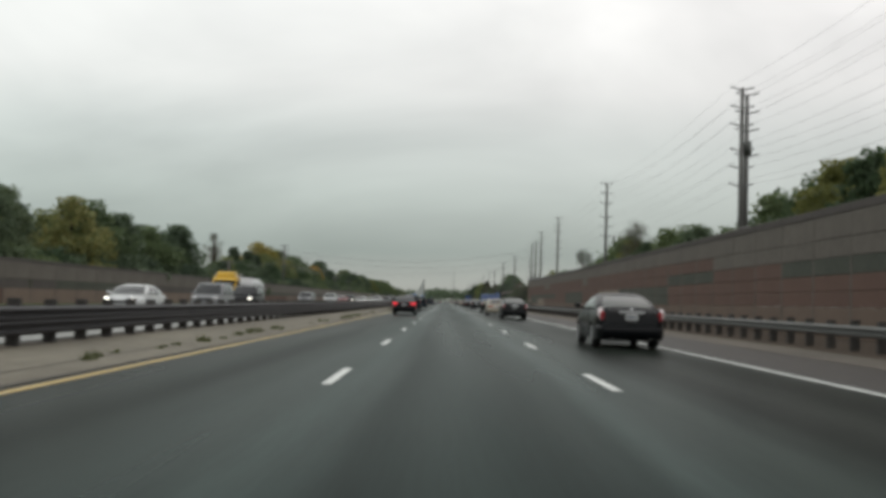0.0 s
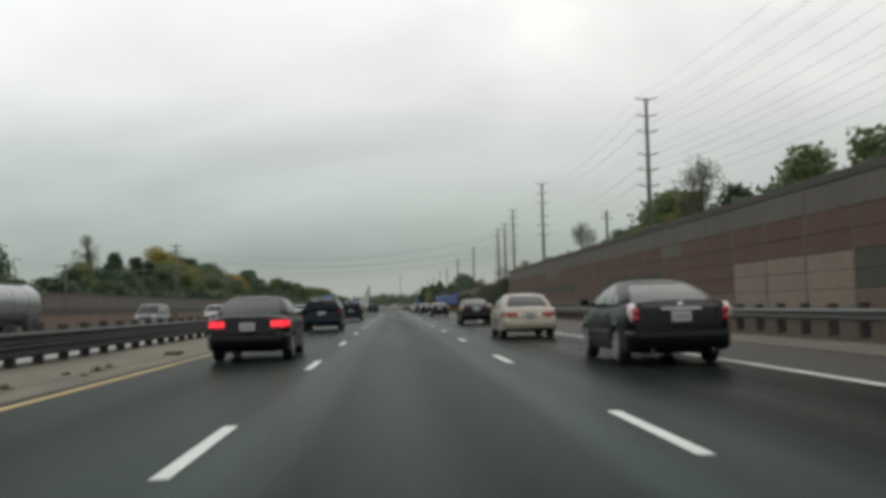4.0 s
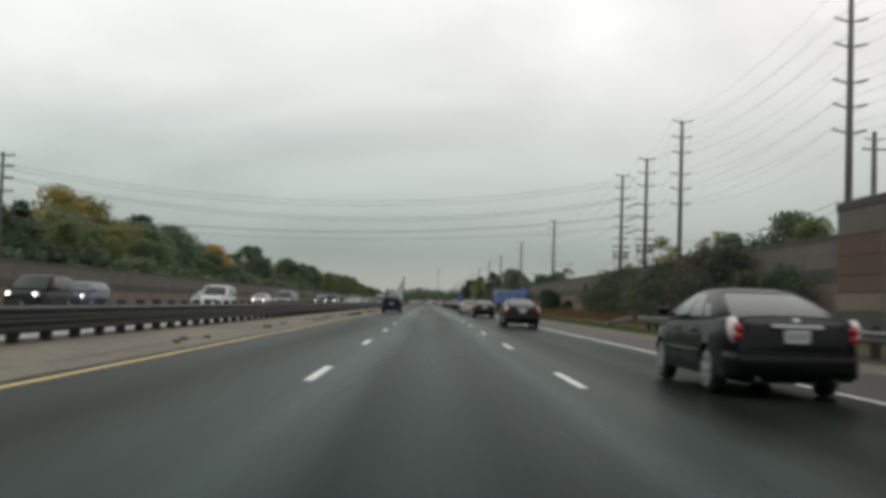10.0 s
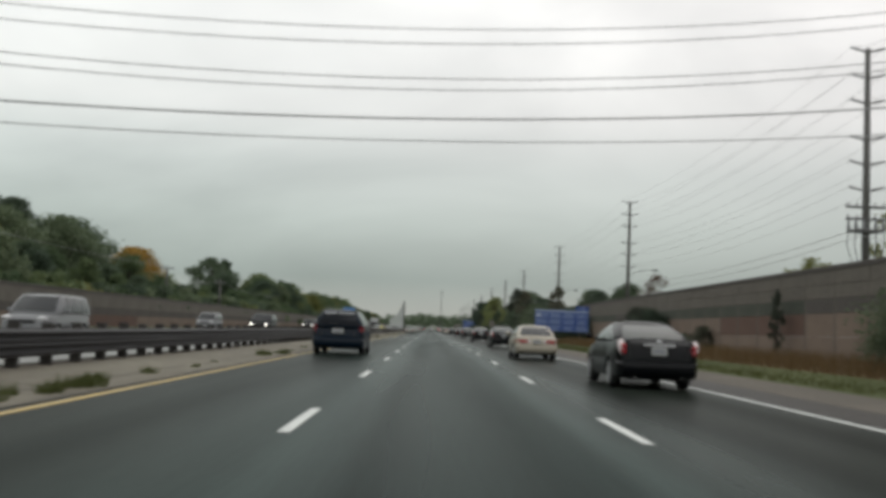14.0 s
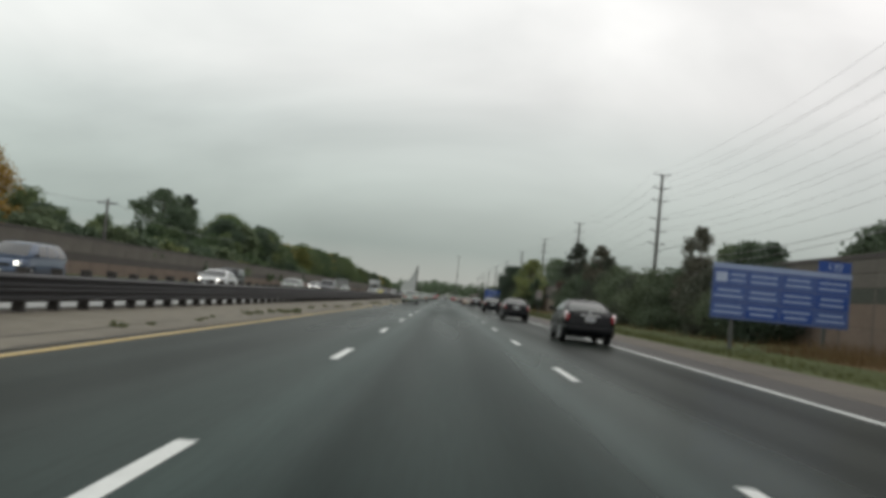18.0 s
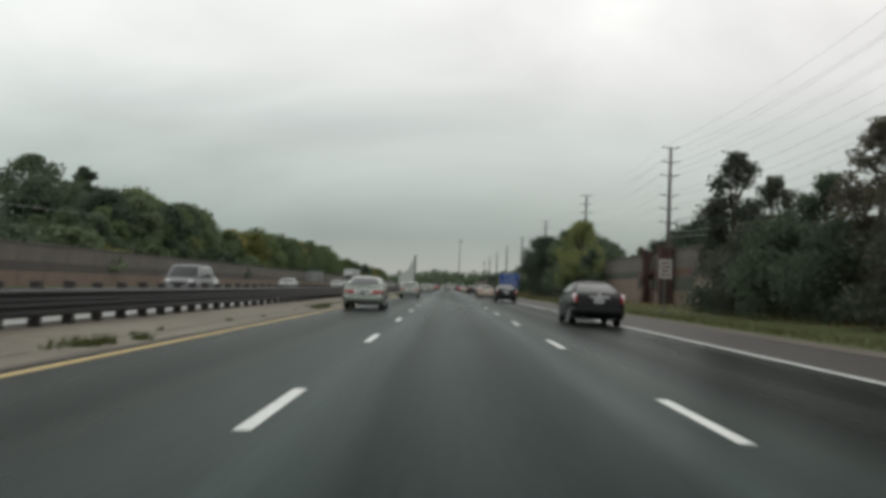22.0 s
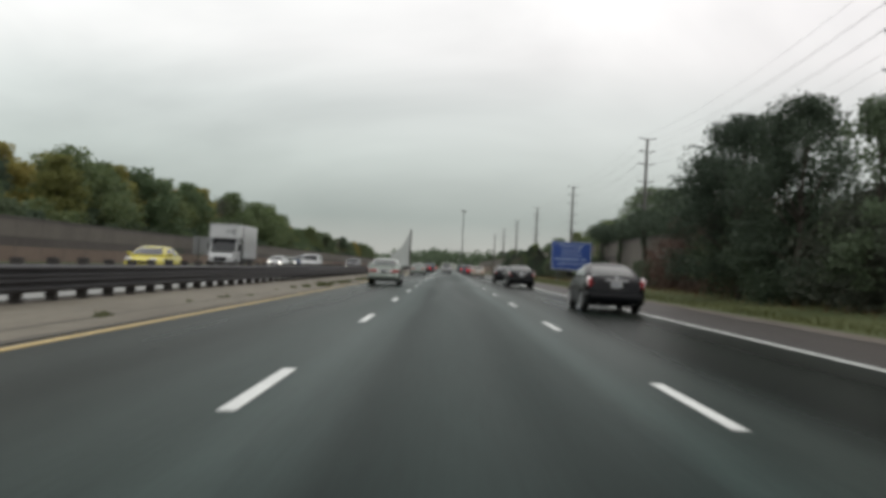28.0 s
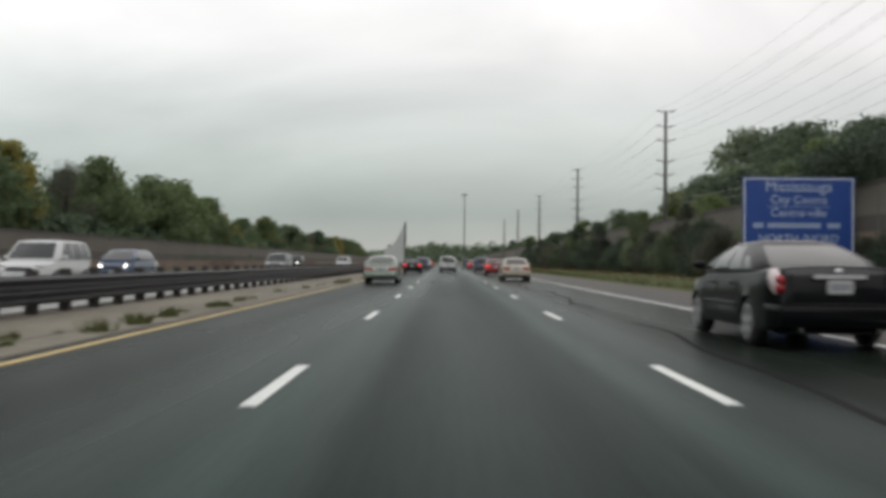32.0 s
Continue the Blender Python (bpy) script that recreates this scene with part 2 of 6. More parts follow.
M_DIRT = mat("bare_earth", (0.040, 0.031, 0.023), (0.082, 0.062, 0.045), rough=0.9, scale=9, big=0.5, bump=0.6, bscale=40, spec=0.2)
M_GRASS = mat("verge_grass", (0.040, 0.056, 0.018), (0.090, 0.098, 0.036), rough=0.9, scale=6, big=0.12, bump=0.6, bscale=40, spec=0.2)
M_STRAW = mat("dry_grass_litter", (0.078, 0.054, 0.028), (0.150, 0.100, 0.050), rough=0.9, scale=7, big=0.15, bump=0.6, bscale=40, spec=0.2)
M_PAINT_W = mat("white_road_paint", (0.46, 0.48, 0.46), (0.66, 0.68, 0.65), rough=0.5, scale=14, big=1.2, bump=0.2)
M_PAINT_Y = mat("yellow_road_paint", (0.36, 0.26, 0.085), (0.48, 0.35, 0.12), rough=0.55, scale=12, big=0.9, bump=0.2)
M_CRACK = mat("joint_dirt", (0.05, 0.045, 0.035), (0.09, 0.08, 0.06), rough=0.9, scale=9)
M_TAR = mat("crack_sealant", (0.006, 0.006, 0.006), (0.010, 0.010, 0.010), rough=0.5, scale=9, spec=0.01)
M_STEEL_DARK = mat("weathered_beam_steel", (0.016, 0.016, 0.018), (0.034, 0.033, 0.035), rough=0.5, spec=0.25, scale=5, big=0.4, bump=0.1)
M_STEEL = mat("galvanised_steel", (0.080, 0.084, 0.080), (0.128, 0.134, 0.128), rough=0.5, metal=0.5, scale=5, bump=0.08)
M_POST_WOOD = mat("tarred_wood", (0.022, 0.02, 0.018), (0.045, 0.04, 0.035), rough=0.75, scale=9, vary=0.3, bump=0.4)
M_TRIM_CABLE = mat("black_cable_sheath", (0.02, 0.02, 0.021), (0.03, 0.03, 0.031), rough=0.6)
M_POLE_WOOD = mat("pole_wood", (0.0698, 0.0680, 0.0640), (0.1116, 0.1100, 0.1018), rough=0.8, scale=6, bump=0.3, stretch=(1, 1, 0.1))
M_ARM = mat("crossarm_grey", (0.10, 0.10, 0.105), (0.15, 0.15, 0.15), rough=0.6)
M_CERAMIC = mat("insulator_glaze", (0.16, 0.165, 0.17), (0.22, 0.22, 0.23), rough=0.3)
M_INS_DARK = mat("insulator_brown_glaze", (0.10, 0.095, 0.095), (0.14, 0.13, 0.125), rough=0.3)
M_WIRE = mat("cable_aluminium", (0.22, 0.22, 0.225), (0.28, 0.28, 0.28), rough=0.5, metal=0.3)
M_W_PALE = mat("wall_panel_pale_tan", (0.185, 0.152, 0.120), (0.240, 0.200, 0.160), rough=0.85, scale=5, big=0.4, bump=0.5, bscale=30, vary=0.12)
M_W_TAN = mat("wall_panel_tan", (0.1401, 0.1114, 0.0841), (0.1887, 0.1517, 0.1161), rough=0.85, scale=5, big=0.4, bump=0.5, bscale=30, vary=0.15)
M_W_BROWN = mat("wall_panel_brown", (0.108, 0.076, 0.057), (0.146, 0.105, 0.080), rough=0.85, scale=5, big=0.4, bump=0.5, bscale=30, vary=0.12)
M_W_RED = mat("wall_panel_red", (0.0930, 0.0535, 0.0405), (0.1260, 0.0735, 0.0555), rough=0.85, scale=5, big=0.4, bump=0.5, bscale=30, vary=0.15)
M_W_GREEN = mat("wall_panel_dark_green", (0.0409, 0.0480, 0.0369), (0.0707, 0.0760, 0.0582), rough=0.85, scale=5, big=0.4, bump=0.5, bscale=30, vary=0.15)
M_W_GREY = mat("wall_panel_grey", (0.1000, 0.0900, 0.0760), (0.1480, 0.1340, 0.1140), rough=0.85, scale=5, big=0.4, bump=0.5, bscale=30, vary=0.15)
M_W_COPE = mat("wall_coping", (0.0601, 0.0519, 0.0479), (0.0853, 0.0765, 0.0684), rough=0.85, scale=5, bump=0.4, vary=0.2)
M_W_PINK = mat("wall_panel_pink", (0.1441, 0.1066, 0.0824), (0.1964, 0.1479, 0.1154), rough=0.85, scale=5, big=0.4, bump=0.5, vary=0.15)
M_W_POST = mat("wall_post", (0.0939, 0.0830, 0.0698), (0.1274, 0.1150, 0.0980), rough=0.8, scale=6, bump=0.3)
# lightened base colour stands in for the haze before the far tower
M_TOWER = mat("tower_concrete_hazed", (0.36, 0.38, 0.37), (0.42, 0.44, 0.43), rough=0.8, scale=0.6, big=0.1)
M_PILLAR = mat("brick_red_pillar", (0.040, 0.023, 0.020), (0.070, 0.040, 0.034), rough=0.8, scale=7, big=0.6, bump=0.5, vary=0.2)
M_BARK = mat("bark", (0.05, 0.042, 0.035), (0.10, 0.085, 0.07), rough=0.95, scale=8, bump=0.8, bscale=25, stretch=(1, 1, 0.3))
M_LEAF_L = leaf_material("leaves_broad", ((0.0, (0.055, 0.086, 0.050)), (0.40, (0.098, 0.142, 0.072)), (0.74, (0.145, 0.186, 0.084)), (0.90, (0.215, 0.228, 0.090)), (1.0, (0.290, 0.255, 0.088))), 0.46)
M_LEAF_G = leaf_material("leaves_dark", ((0.0, (0.062, 0.090, 0.062)), (0.6, (0.111, 0.150, 0.091)), (1.0, (0.172, 0.213, 0.120))), 0.44)
M_LEAF_Y = leaf_material("leaves_turning", ((0.0, (0.140, 0.160, 0.055)), (0.6, (0.225, 0.225, 0.075)), (1.0, (0.330, 0.260, 0.075))), 0.5)
M_LEAF_O = leaf_material("leaves_orange", ((0.0, (0.20, 0.175, 0.055)), (0.5, (0.31, 0.215, 0.055)), (1.0, (0.40, 0.235, 0.055))), 0.5)
M_LEAF_B = leaf_material("leaves_brownish", ((0.0, (0.047, 0.058, 0.045)), (0.5, (0.082, 0.092, 0.067)), (1.0, (0.134, 0.120, 0.088))))
M_LEAF_T = leaf_material("leaves_light_green", ((0.0, (0.110, 0.150, 0.068)), (0.5, (0.165, 0.205, 0.088)), (1.0, (0.250, 0.265, 0.100))), 0.5)
M_LEAF_N = leaf_material("leaves_deep_green", ((0.0, (0.045, 0.065, 0.047)), (0.6, (0.081, 0.110, 0.069)), (1.0, (0.128, 0.158, 0.092))))
M_LEAF_V = leaf_material("leaves_rusty", ((0.0, (0.075, 0.054, 0.044)), (0.5, (0.11, 0.072, 0.057)), (1.0, (0.15, 0.098, 0.074))))
M_LEAF_C = leaf_material("leaves_creeper_red", ((0.0, (0.050, 0.020, 0.019)), (0.5, (0.072, 0.026, 0.024)), (1.0, (0.10, 0.038, 0.031))), 0.3)
M_LEAF_R = leaf_material("leaves_russet", ((0.0, (0.10, 0.070, 0.058)), (0.5, (0.14, 0.10, 0.08)), (1.0, (0.18, 0.135, 0.105))))
M_BLADE_DRY = leaf_material("dry_grass_blades", ((0.0, (0.085, 0.060, 0.028)), (0.5, (0.150, 0.096, 0.045)), (1.0, (0.215, 0.140, 0.072))))
M_BLADE = leaf_material("grass_blades", ((0.0, (0.040, 0.058, 0.017)), (0.5, (0.075, 0.086, 0.028)), (1.0, (0.120, 0.104, 0.044))))
M_BLUE = mat("sign_blue", (0.011, 0.048, 0.215), (0.015, 0.060, 0.25), rough=0.4, scale=2)
M_BLUE_FADED = mat("sign_blue_faded", (0.055, 0.085, 0.20), (0.075, 0.11, 0.24), rough=0.5, scale=2)
M_BLUE_PANEL = mat("sign_blue_panel", (0.035, 0.075, 0.23), (0.05, 0.095, 0.26), rough=0.45, scale=2)
M_WHITE = mat("sign_white", (0.62, 0.63, 0.64), (0.72, 0.73, 0.74), rough=0.45)
M_SIGN_TEXT = mat("sign_lettering", (0.30, 0.36, 0.48), (0.38, 0.43, 0.54), rough=0.5)
M_PALE = mat("sign_text_pale", (0.21, 0.27, 0.42), (0.26, 0.32, 0.46), rough=0.5)
M_SIGN_DIM = mat("sign_dull_white", (0.25, 0.235, 0.225), (0.34, 0.32, 0.31), rough=0.5)
M_SIGN_BACK = mat("sign_back_aluminium", (0.24, 0.25, 0.25), (0.32, 0.33, 0.33), rough=0.5, metal=0.4)
M_GLASS = mat("car_glass", (0.012, 0.014, 0.016), (0.016, 0.018, 0.02), rough=0.07, spec=0.5)
# lighter base colour stands in for sky mirrored in the rainy panes
M_GLASS_PALE = mat("car_glass_rainy_sheen", (0.028, 0.038, 0.035), (0.045, 0.055, 0.052), rough=0.1, scale=20, spec=0.5)
M_GLASS_PRIVACY = mat("car_glass_tinted", (0.005, 0.007, 0.010), (0.007, 0.009, 0.013), rough=0.3, spec=0.12)
M_TYRE = mat("tyre_rubber", (0.016, 0.016, 0.017), (0.028, 0.028, 0.028), rough=0.75, scale=20, bump=0.3)
M_RIM = mat("alloy_rim", (0.29, 0.295, 0.30), (0.38, 0.385, 0.39), rough=0.4, metal=0.2)
M_CHROME = mat("chrome", (0.55, 0.56, 0.57), (0.65, 0.65, 0.65), rough=0.25, metal=0.3)
M_TRIM = mat("black_plastic", (0.015, 0.015, 0.016), (0.026, 0.026, 0.027), rough=0.6, scale=15)
M_TAIL = mat("tail_lamp_red", (0.24, 0.010, 0.015), (0.30, 0.016, 0.022), rough=0.25, coat=0.15)
M_TAIL_CLEAR = mat("tail_lamp_clear", (0.52, 0.45, 0.45), (0.62, 0.54, 0.54), rough=0.2, coat=0.5)
M_TAIL_DEEP = mat("tail_lamp_deep_red", (0.16, 0.010, 0.016), (0.21, 0.014, 0.022), rough=0.3, coat=0.1)
M_TAIL_DARK = mat("tail_lamp_dark_red", (0.13, 0.012, 0.016), (0.17, 0.018, 0.022), rough=0.25, coat=0.15)
M_BRAKE = mat("brake_lamp_lit", (0.45, 0.01, 0.015), rough=0.25, glow=((1.0, 0.03, 0.05), 1.0))
M_HEAD = mat("head_lamp_lit", (0.8, 0.8, 0.75), rough=0.2, glow=((1.0, 0.97, 0.85), 3.5))
M_AMBER = mat("signal_lens_orange", (0.34, 0.06, 0.02), (0.42, 0.08, 0.03), rough=0.2, coat=0.5)
M_LAMP_OFF = mat("head_lamp_glass", (0.5, 0.5, 0.5), (0.6, 0.6, 0.6), rough=0.15, coat=0.5)
M_PLATE = mat("number_plate", (0.36, 0.37, 0.36), (0.43, 0.44, 0.43), rough=0.5)
M_PLATE_BAR = mat("plate_marks", (0.20, 0.21, 0.25), rough=0.6)


def paint(name, c, coat=0.7, metal=0.0, rough=0.42):
    return mat("paint_" + name, tuple(0.92 * v for v in c), tuple(1.05 * v for v in c), rough=rough, metal=metal, scale=3, big=0.8, coat=coat, spec=0.05, rvar=0.04)


P_BLACK = paint("black", (0.004, 0.0045, 0.0055), 0.3, 0.0, 0.34)
P_NAVY = paint("navy", (0.004, 0.010, 0.019), 0.3, 0.0, 0.34)
P_SILVER = paint("silver_green", (0.25, 0.28, 0.25), 0.5, 0.6, 0.24)
P_TAN = paint("champagne", (0.36, 0.33, 0.27), 0.5, 0.3)
P_WHITE = paint("white", (0.50, 0.515, 0.51))
P_GREY = paint("grey", (0.16, 0.165, 0.17))
P_RED = paint("red", (0.20, 0.02, 0.02))
P_YELLOW = paint("yellow", (0.55, 0.34, 0.03))
P_TAXI = paint("taxi_yellow", (0.50, 0.44, 0.05))
P_BLUE = paint("slate_blue", (0.06, 0.085, 0.13))
M_TANK = mat("tank_stainless", (0.34, 0.35, 0.35), (0.45, 0.46, 0.46), rough=0.28, metal=0.8, scale=2)
M_TOPPER = mat("roof_sign_blue", (0.06, 0.20, 0.46), (0.08, 0.24, 0.52), rough=0.4)


# ---------------------------------------------------------------- mesh helpers
def mesh_of(name, verts, faces, material, smooth=False):
    me = bpy.data.meshes.new(name)
    me.from_pydata(verts, [], faces)
    me.materials.append(material)
    if smooth:
        me.polygons.foreach_set("use_smooth", [True] * len(me.polygons))
    me.update()
    return me


class Shape:
    """Collects vertices and faces of one mesh."""

    def __init__(self):
        self.v, self.f = [], []

    def add(self, verts, faces):
        k = len(self.v)
        self.v += [tuple(p) for p in verts]
        self.f += [tuple(k + i for i in face) for face in faces]
        return self

    def box(self, x0, x1, y0, y1, z0, z1, c=0.0):
        """A box; with c its edges along the faces' rims are chamfered towards -x, +x, and the four upright sides."""
        if not c:
            vs = [(x, y, z) for x in (x0, x1) for y in (y0, y1) for z in (z0, z1)]
            return self.add(vs, [(0, 1, 3, 2), (4, 6, 7, 5), (0, 4, 5, 1), (2, 3, 7, 6), (0, 2, 6, 4), (1, 5, 7, 3)])
        rings = []
        for x, k in ((x0, c), (x0 + c, 0), (x1 - c, 0), (x1, c)):
            rings.append([(x, y0 + k, z0 + k), (x, y1 - k, z0 + k), (x, y1 - k, z1 - k), (x, y0 + k, z1 - k)])
        return self.loft(rings)

    def loft(self, rings, caps=True, closed=True):
        n = len(rings[0])
        k = len(self.v)
        for ring in rings:
            self.v += [tuple(p) for p in ring]
        for a in range(len(rings) - 1):
            for i in range(n if closed else n - 1):
                j = (i + 1) % n
                self.f.append((k + a * n + i, k + a * n + j, k + (a + 1) * n + j, k + (a + 1) * n + i))
        if caps:
            self.f.append(tuple(k + i for i in reversed(range(n))))
            self.f.append(tuple(k + (len(rings) - 1) * n + i for i in range(n)))
        return self

    def tube(self, points, radii, n=8, caps=True):
        pts = [V3(p) for p in points]
        rings = []
        for i, p in enumerate(pts):
            d = (pts[min(i + 1, len(pts) - 1)] - pts[max(i - 1, 0)]).normalized()
            u = d.cross(V3((0, 0, 1)) if abs(d.z) < 0.9 else V3((0, 1, 0))).normalized()
            w = d.cross(u)
            r = radii[i] if hasattr(radii, "__len__") else radii
            rings.append([p + r * (math.cos(a) * u + math.sin(a) * w) for a in (2 * math.pi * q / n for q in range(n))])
        return self.loft(rings, caps)

    def blob(self, c, r, seg=12, rows=8, turn=None):
        rings = []
        for a in range(1, rows):
            th = math.pi * a / rows
            rings.append([V3((math.sin(th) * math.cos(2 * math.pi * q / seg) * r[0], math.sin(th) * math.sin(2 * math.pi * q / seg) * r[1], math.cos(th) * r[2])) for q in range(seg)])
        if turn:
            rings = [[turn @ p for p in ring] for ring in rings]
        return self.loft([[p + V3(c) for p in ring] for ring in rings])

    def mesh(self, name, material, smooth=False):
        return mesh_of(name, self.v, self.f, material, smooth)


def part(name, data, material=None, parent=None, label="", smooth=False, crease=0):
    """Links a Shape (or a finished mesh) as one object under a thing or a part."""
    me = data.mesh(name, material, smooth) if isinstance(data, Shape) else data
    if crease:
        me.polygons.foreach_set("use_smooth", [True] * len(me.polygons))
        me.set_sharp_from_angle(angle=radians(crease))
    ob = new(name, me)
    if parent:
        ob.parent = parent
    if label:
        ob["label"] = label
    return ob


def thing(name, label, category, group="", kind="", at=None):
    ob = new(name)
    ob.empty_display_size = 0.3
    if at is not None:
        ob.matrix_world = at
    return tagged(ob, label, category, group, kind)


# ---------------------------------------------------------------- ground and carriageways
Y0, Y1 = -60.0, 1500.0
g = Shape().add([(-2600, -900, -0.08), (2600, -900, -0.08), (2600, 3600, -0.08), (-2600, 3600, -0.08)], [(0, 1, 2, 3)])
tagged(part("ground", g, M_GRASS), "wide flat land of damp grass beyond the highway", "ground", kind="structure")

road = tagged(part("road", Shape().box(-5.2, 5.8, Y0, Y1, -0.3, 0.0), M_ROAD), "wet dark grey asphalt carriageway with three lanes", "road", kind="structure")
tagged(part("pavement", Shape().box(5.8, 8.4, Y0, Y1, -0.3, 0.002), M_SHOULDER), "dirty wet asphalt shoulder beside the outer lane", "shoulder", kind="structure")
shoulder = tagged(part("pavement", Shape().box(-8.3, -5.2, Y0, Y1, -0.3, 0.004), M_CONCRETE), "pale worn concrete shoulder along the median barrier", "shoulder", kind="structure")
tagged(part("pavement", Shape().box(-12.2, -9.1, Y0, Y1, -0.3, 0.004), M_CONCRETE_WET), "pale concrete shoulder of the opposite carriageway", "shoulder", kind="structure")
tagged(part("median", Shape().box(-9.1, -8.3, Y0, Y1, -0.3, -0.02), M_GRAVEL), "strip of gravel under the median guardrail", "median", kind="structure")
far_road = tagged(part("road", Shape().box(-28.0, -12.2, Y0, Y1, -0.3, 0.0), M_ROAD_FAR), "wet asphalt carriageway of the oncoming traffic", "road", kind="structure")
tagged(part("verge", Shape().box(8.4, 10.2, Y0, Y1, -0.3, 0.006), M_GRAVEL), "strip of wet gravel beside the outer shoulder", "verge", kind="structure")
tagged(part("pavement", Shape().box(7.1, 8.398, 168, 345, -0.2, 0.006), M_GRAVEL), "brown silt washed over the edge of the shoulder", "shoulder", kind="structure")

C, D = 12.15, 3.1
dash = Shape().box(-0.066, 0.066, 0, D, 0.0, 0.006).mesh("lane_dash", M_PAINT_W)
for i in range(-4, 66):
    for x, off in ((-1.875, 0.0), (1.875, 0.29)):
        ob = part("lane_dash", dash, parent=road)
        ob.location = (x, i * C + off, 0)
for x in (-15.9, -19.65, -23.4):
    for i in range(1, 44):
        ob = part("lane_dash", dash, parent=far_road)
        ob.location = (x, i * C + 4.0, 0)
part("edge_line", Shape().box(-5.05, -4.92, Y0, Y1, 0.0, 0.006), M_PAINT_Y, road, "continuous yellow edge line")
part("edge_line", Shape().box(5.53, 5.67, Y0, Y1, 0.0, 0.006), M_PAINT_W, road, "continuous white edge line")
part("edge_line", Shape().box(-12.35, -12.2, Y0, Y1, 0.0, 0.006), M_PAINT_Y, far_road, "continuous yellow edge line")
part("edge_line", Shape().box(-27.2, -27.05, Y0, Y1, 0.0, 0.006), M_PAINT_W, far_road, "continuous white edge line")
# dirty joint and cracks of the concrete shoulder
rng = random.Random(5)
j = Shape()
y = Y0
while y < 760:
    ln = rng.uniform(2, 7)
    a = -6.05 + rng.uniform(-0.05, 0.05)
    j.add([(a - 0.04, y, 0.009), (a + rng.uniform(0.03, 0.09), y, 0.009), (a + rng.uniform(0.02, 0.07), y + ln, 0.009), (a - 0.03, y + ln, 0.009)], [(0, 1, 2, 3)])
    if rng.random() < 0.25:
        j.add([(-8.2, y, 0.009), (-8.2, y + 0.05, 0.009), (-5.3, y + 0.4, 0.009), (-5.3, y + 0.36, 0.009)], [(0, 3, 2, 1)])
    y += ln + rng.choice((0.0, 0.0, 0.3, 1.0))
y = Y0
while y < 760:
    ln = rng.uniform(1.5, 5)
    a, b = rng.uniform(0.04, 0.20), rng.uniform(0.04, 0.20)
    j.add([(-5.20, y, 0.010), (-5.20, y + ln, 0.010), (-5.20 - b, y + ln, 0.010), (-5.20 - a, y, 0.010)], [(0, 1, 2, 3)])
    y += ln
tagged(part("joint_dirt", j, M_CRACK, shoulder), kind="stuff")
# black sealant poured along wandering cracks of the outer lane
for y_from, y_to, x in ((500, 534, 2.95), (540, 580, 3.4)):
    seam = Shape()
    y = y_from
    while y < y_to:
        a, b = x + 0.22 * math.sin(0.31 * y) + 0.1 * math.sin(0.83 * y), x + 0.22 * math.sin(0.31 * (y + 1)) + 0.1 * math.sin(0.83 * (y + 1))
        seam.add([(a - 0.05, y, 0.004), (a + 0.05, y, 0.004), (b + 0.05, y + 1, 0.004), (b - 0.05, y + 1, 0.004)], [(0, 1, 2, 3)])
        y += 1
    part("crack_seal", seam, M_TAR, road, "black sealed crack")


# ---------------------------------------------------------------- leaves, trees, shrubs
def leaf_cloud(rs, centres, radius, count, size, flat=0.75):
    """Small crossed leaf faces scattered in clusters round the given centres."""
    c = np.array(centres)[rs.randint(0, len(centres), count)]
    p = c + np.clip(rs.normal(0, 1, (count, 3)), -1.5, 1.5) * np.array(radius) * np.array((0.5, 0.5, 0.5 * flat))
    a = rs.normal(0, 1, (count, 3))
    a /= np.linalg.norm(a, axis=1)[:, None]
    b = np.cross(a, rs.normal(0, 1, (count, 3)))
    b /= np.linalg.norm(b, axis=1)[:, None] + 1e-9
    s = (size * rs.uniform(0.6, 1.3, count))[:, None]
    a, b = a * s, b * s * 0.6
    v = np.stack((p - a, p - 0.2 * a + b, p + a, p - 0.2 * a - b), 1).reshape(-1, 3)
    f = np.arange(4 * count).reshape(-1, 4)
    return v.round(3).tolist(), f.tolist()


def tree_parts(seed, h, spread, leaves, size, bare=0.25, lumps=34, thin=1.0, cone=0.0):
    """Trunk with limbs and a crown of leaf clusters with an uneven outline, for a tree h metres high."""
    rs = np.random.RandomState(seed)
    wood = Shape()
    lean = rs.uniform(-0.3, 0.3, 2)
    top = np.array((lean[0], lean[1], h * 0.8))
    wood.tube([(0, 0, -0.4), (0.3 * lean[0], 0.3 * lean[1], h * 0.25), (0.7 * lean[0], 0.7 * lean[1], h * 0.5), tuple(top)], [h * 0.022, h * 0.017, h * 0.011, h * 0.003], 7)
    centres = []
    for k in range(lumps):
        z = bare + (1 - bare) * rs.uniform(0.05, 1.0) ** 0.9
        t = (z - bare) / (1 - bare)
        prof = (math.sin(math.pi * min(1, 0.15 + 0.85 * t)) ** 0.7) * (1 - cone) + cone * (1.05 - t)
        r = spread * prof * math.sqrt(rs.uniform(0.1, 1.0)) * rs.uniform(0.75, 1.15)
        an = rs.uniform(0, 2 * math.pi)
        centres.append((r * math.cos(an) + lean[0] * z, r * math.sin(an) + lean[1] * z, z * h * 0.95))
    for k in range(0, lumps, 3):
        c = centres[k]
        z0 = max(0.2 * h, c[2] - 0.25 * h - 0.2 * abs(c[0]))
        wood.tube([(0.5 * lean[0], 0.5 * lean[1], z0), (c[0] * 0.5, c[1] * 0.5, 0.5 * (z0 + c[2])), c], [h * 0.008, h * 0.005, h * 0.0015], 5)
    lump = spread * 0.34 * thin
    v, f = leaf_cloud(rs, centres, (lump, lump, lump), leaves, size)
    return wood, v, f


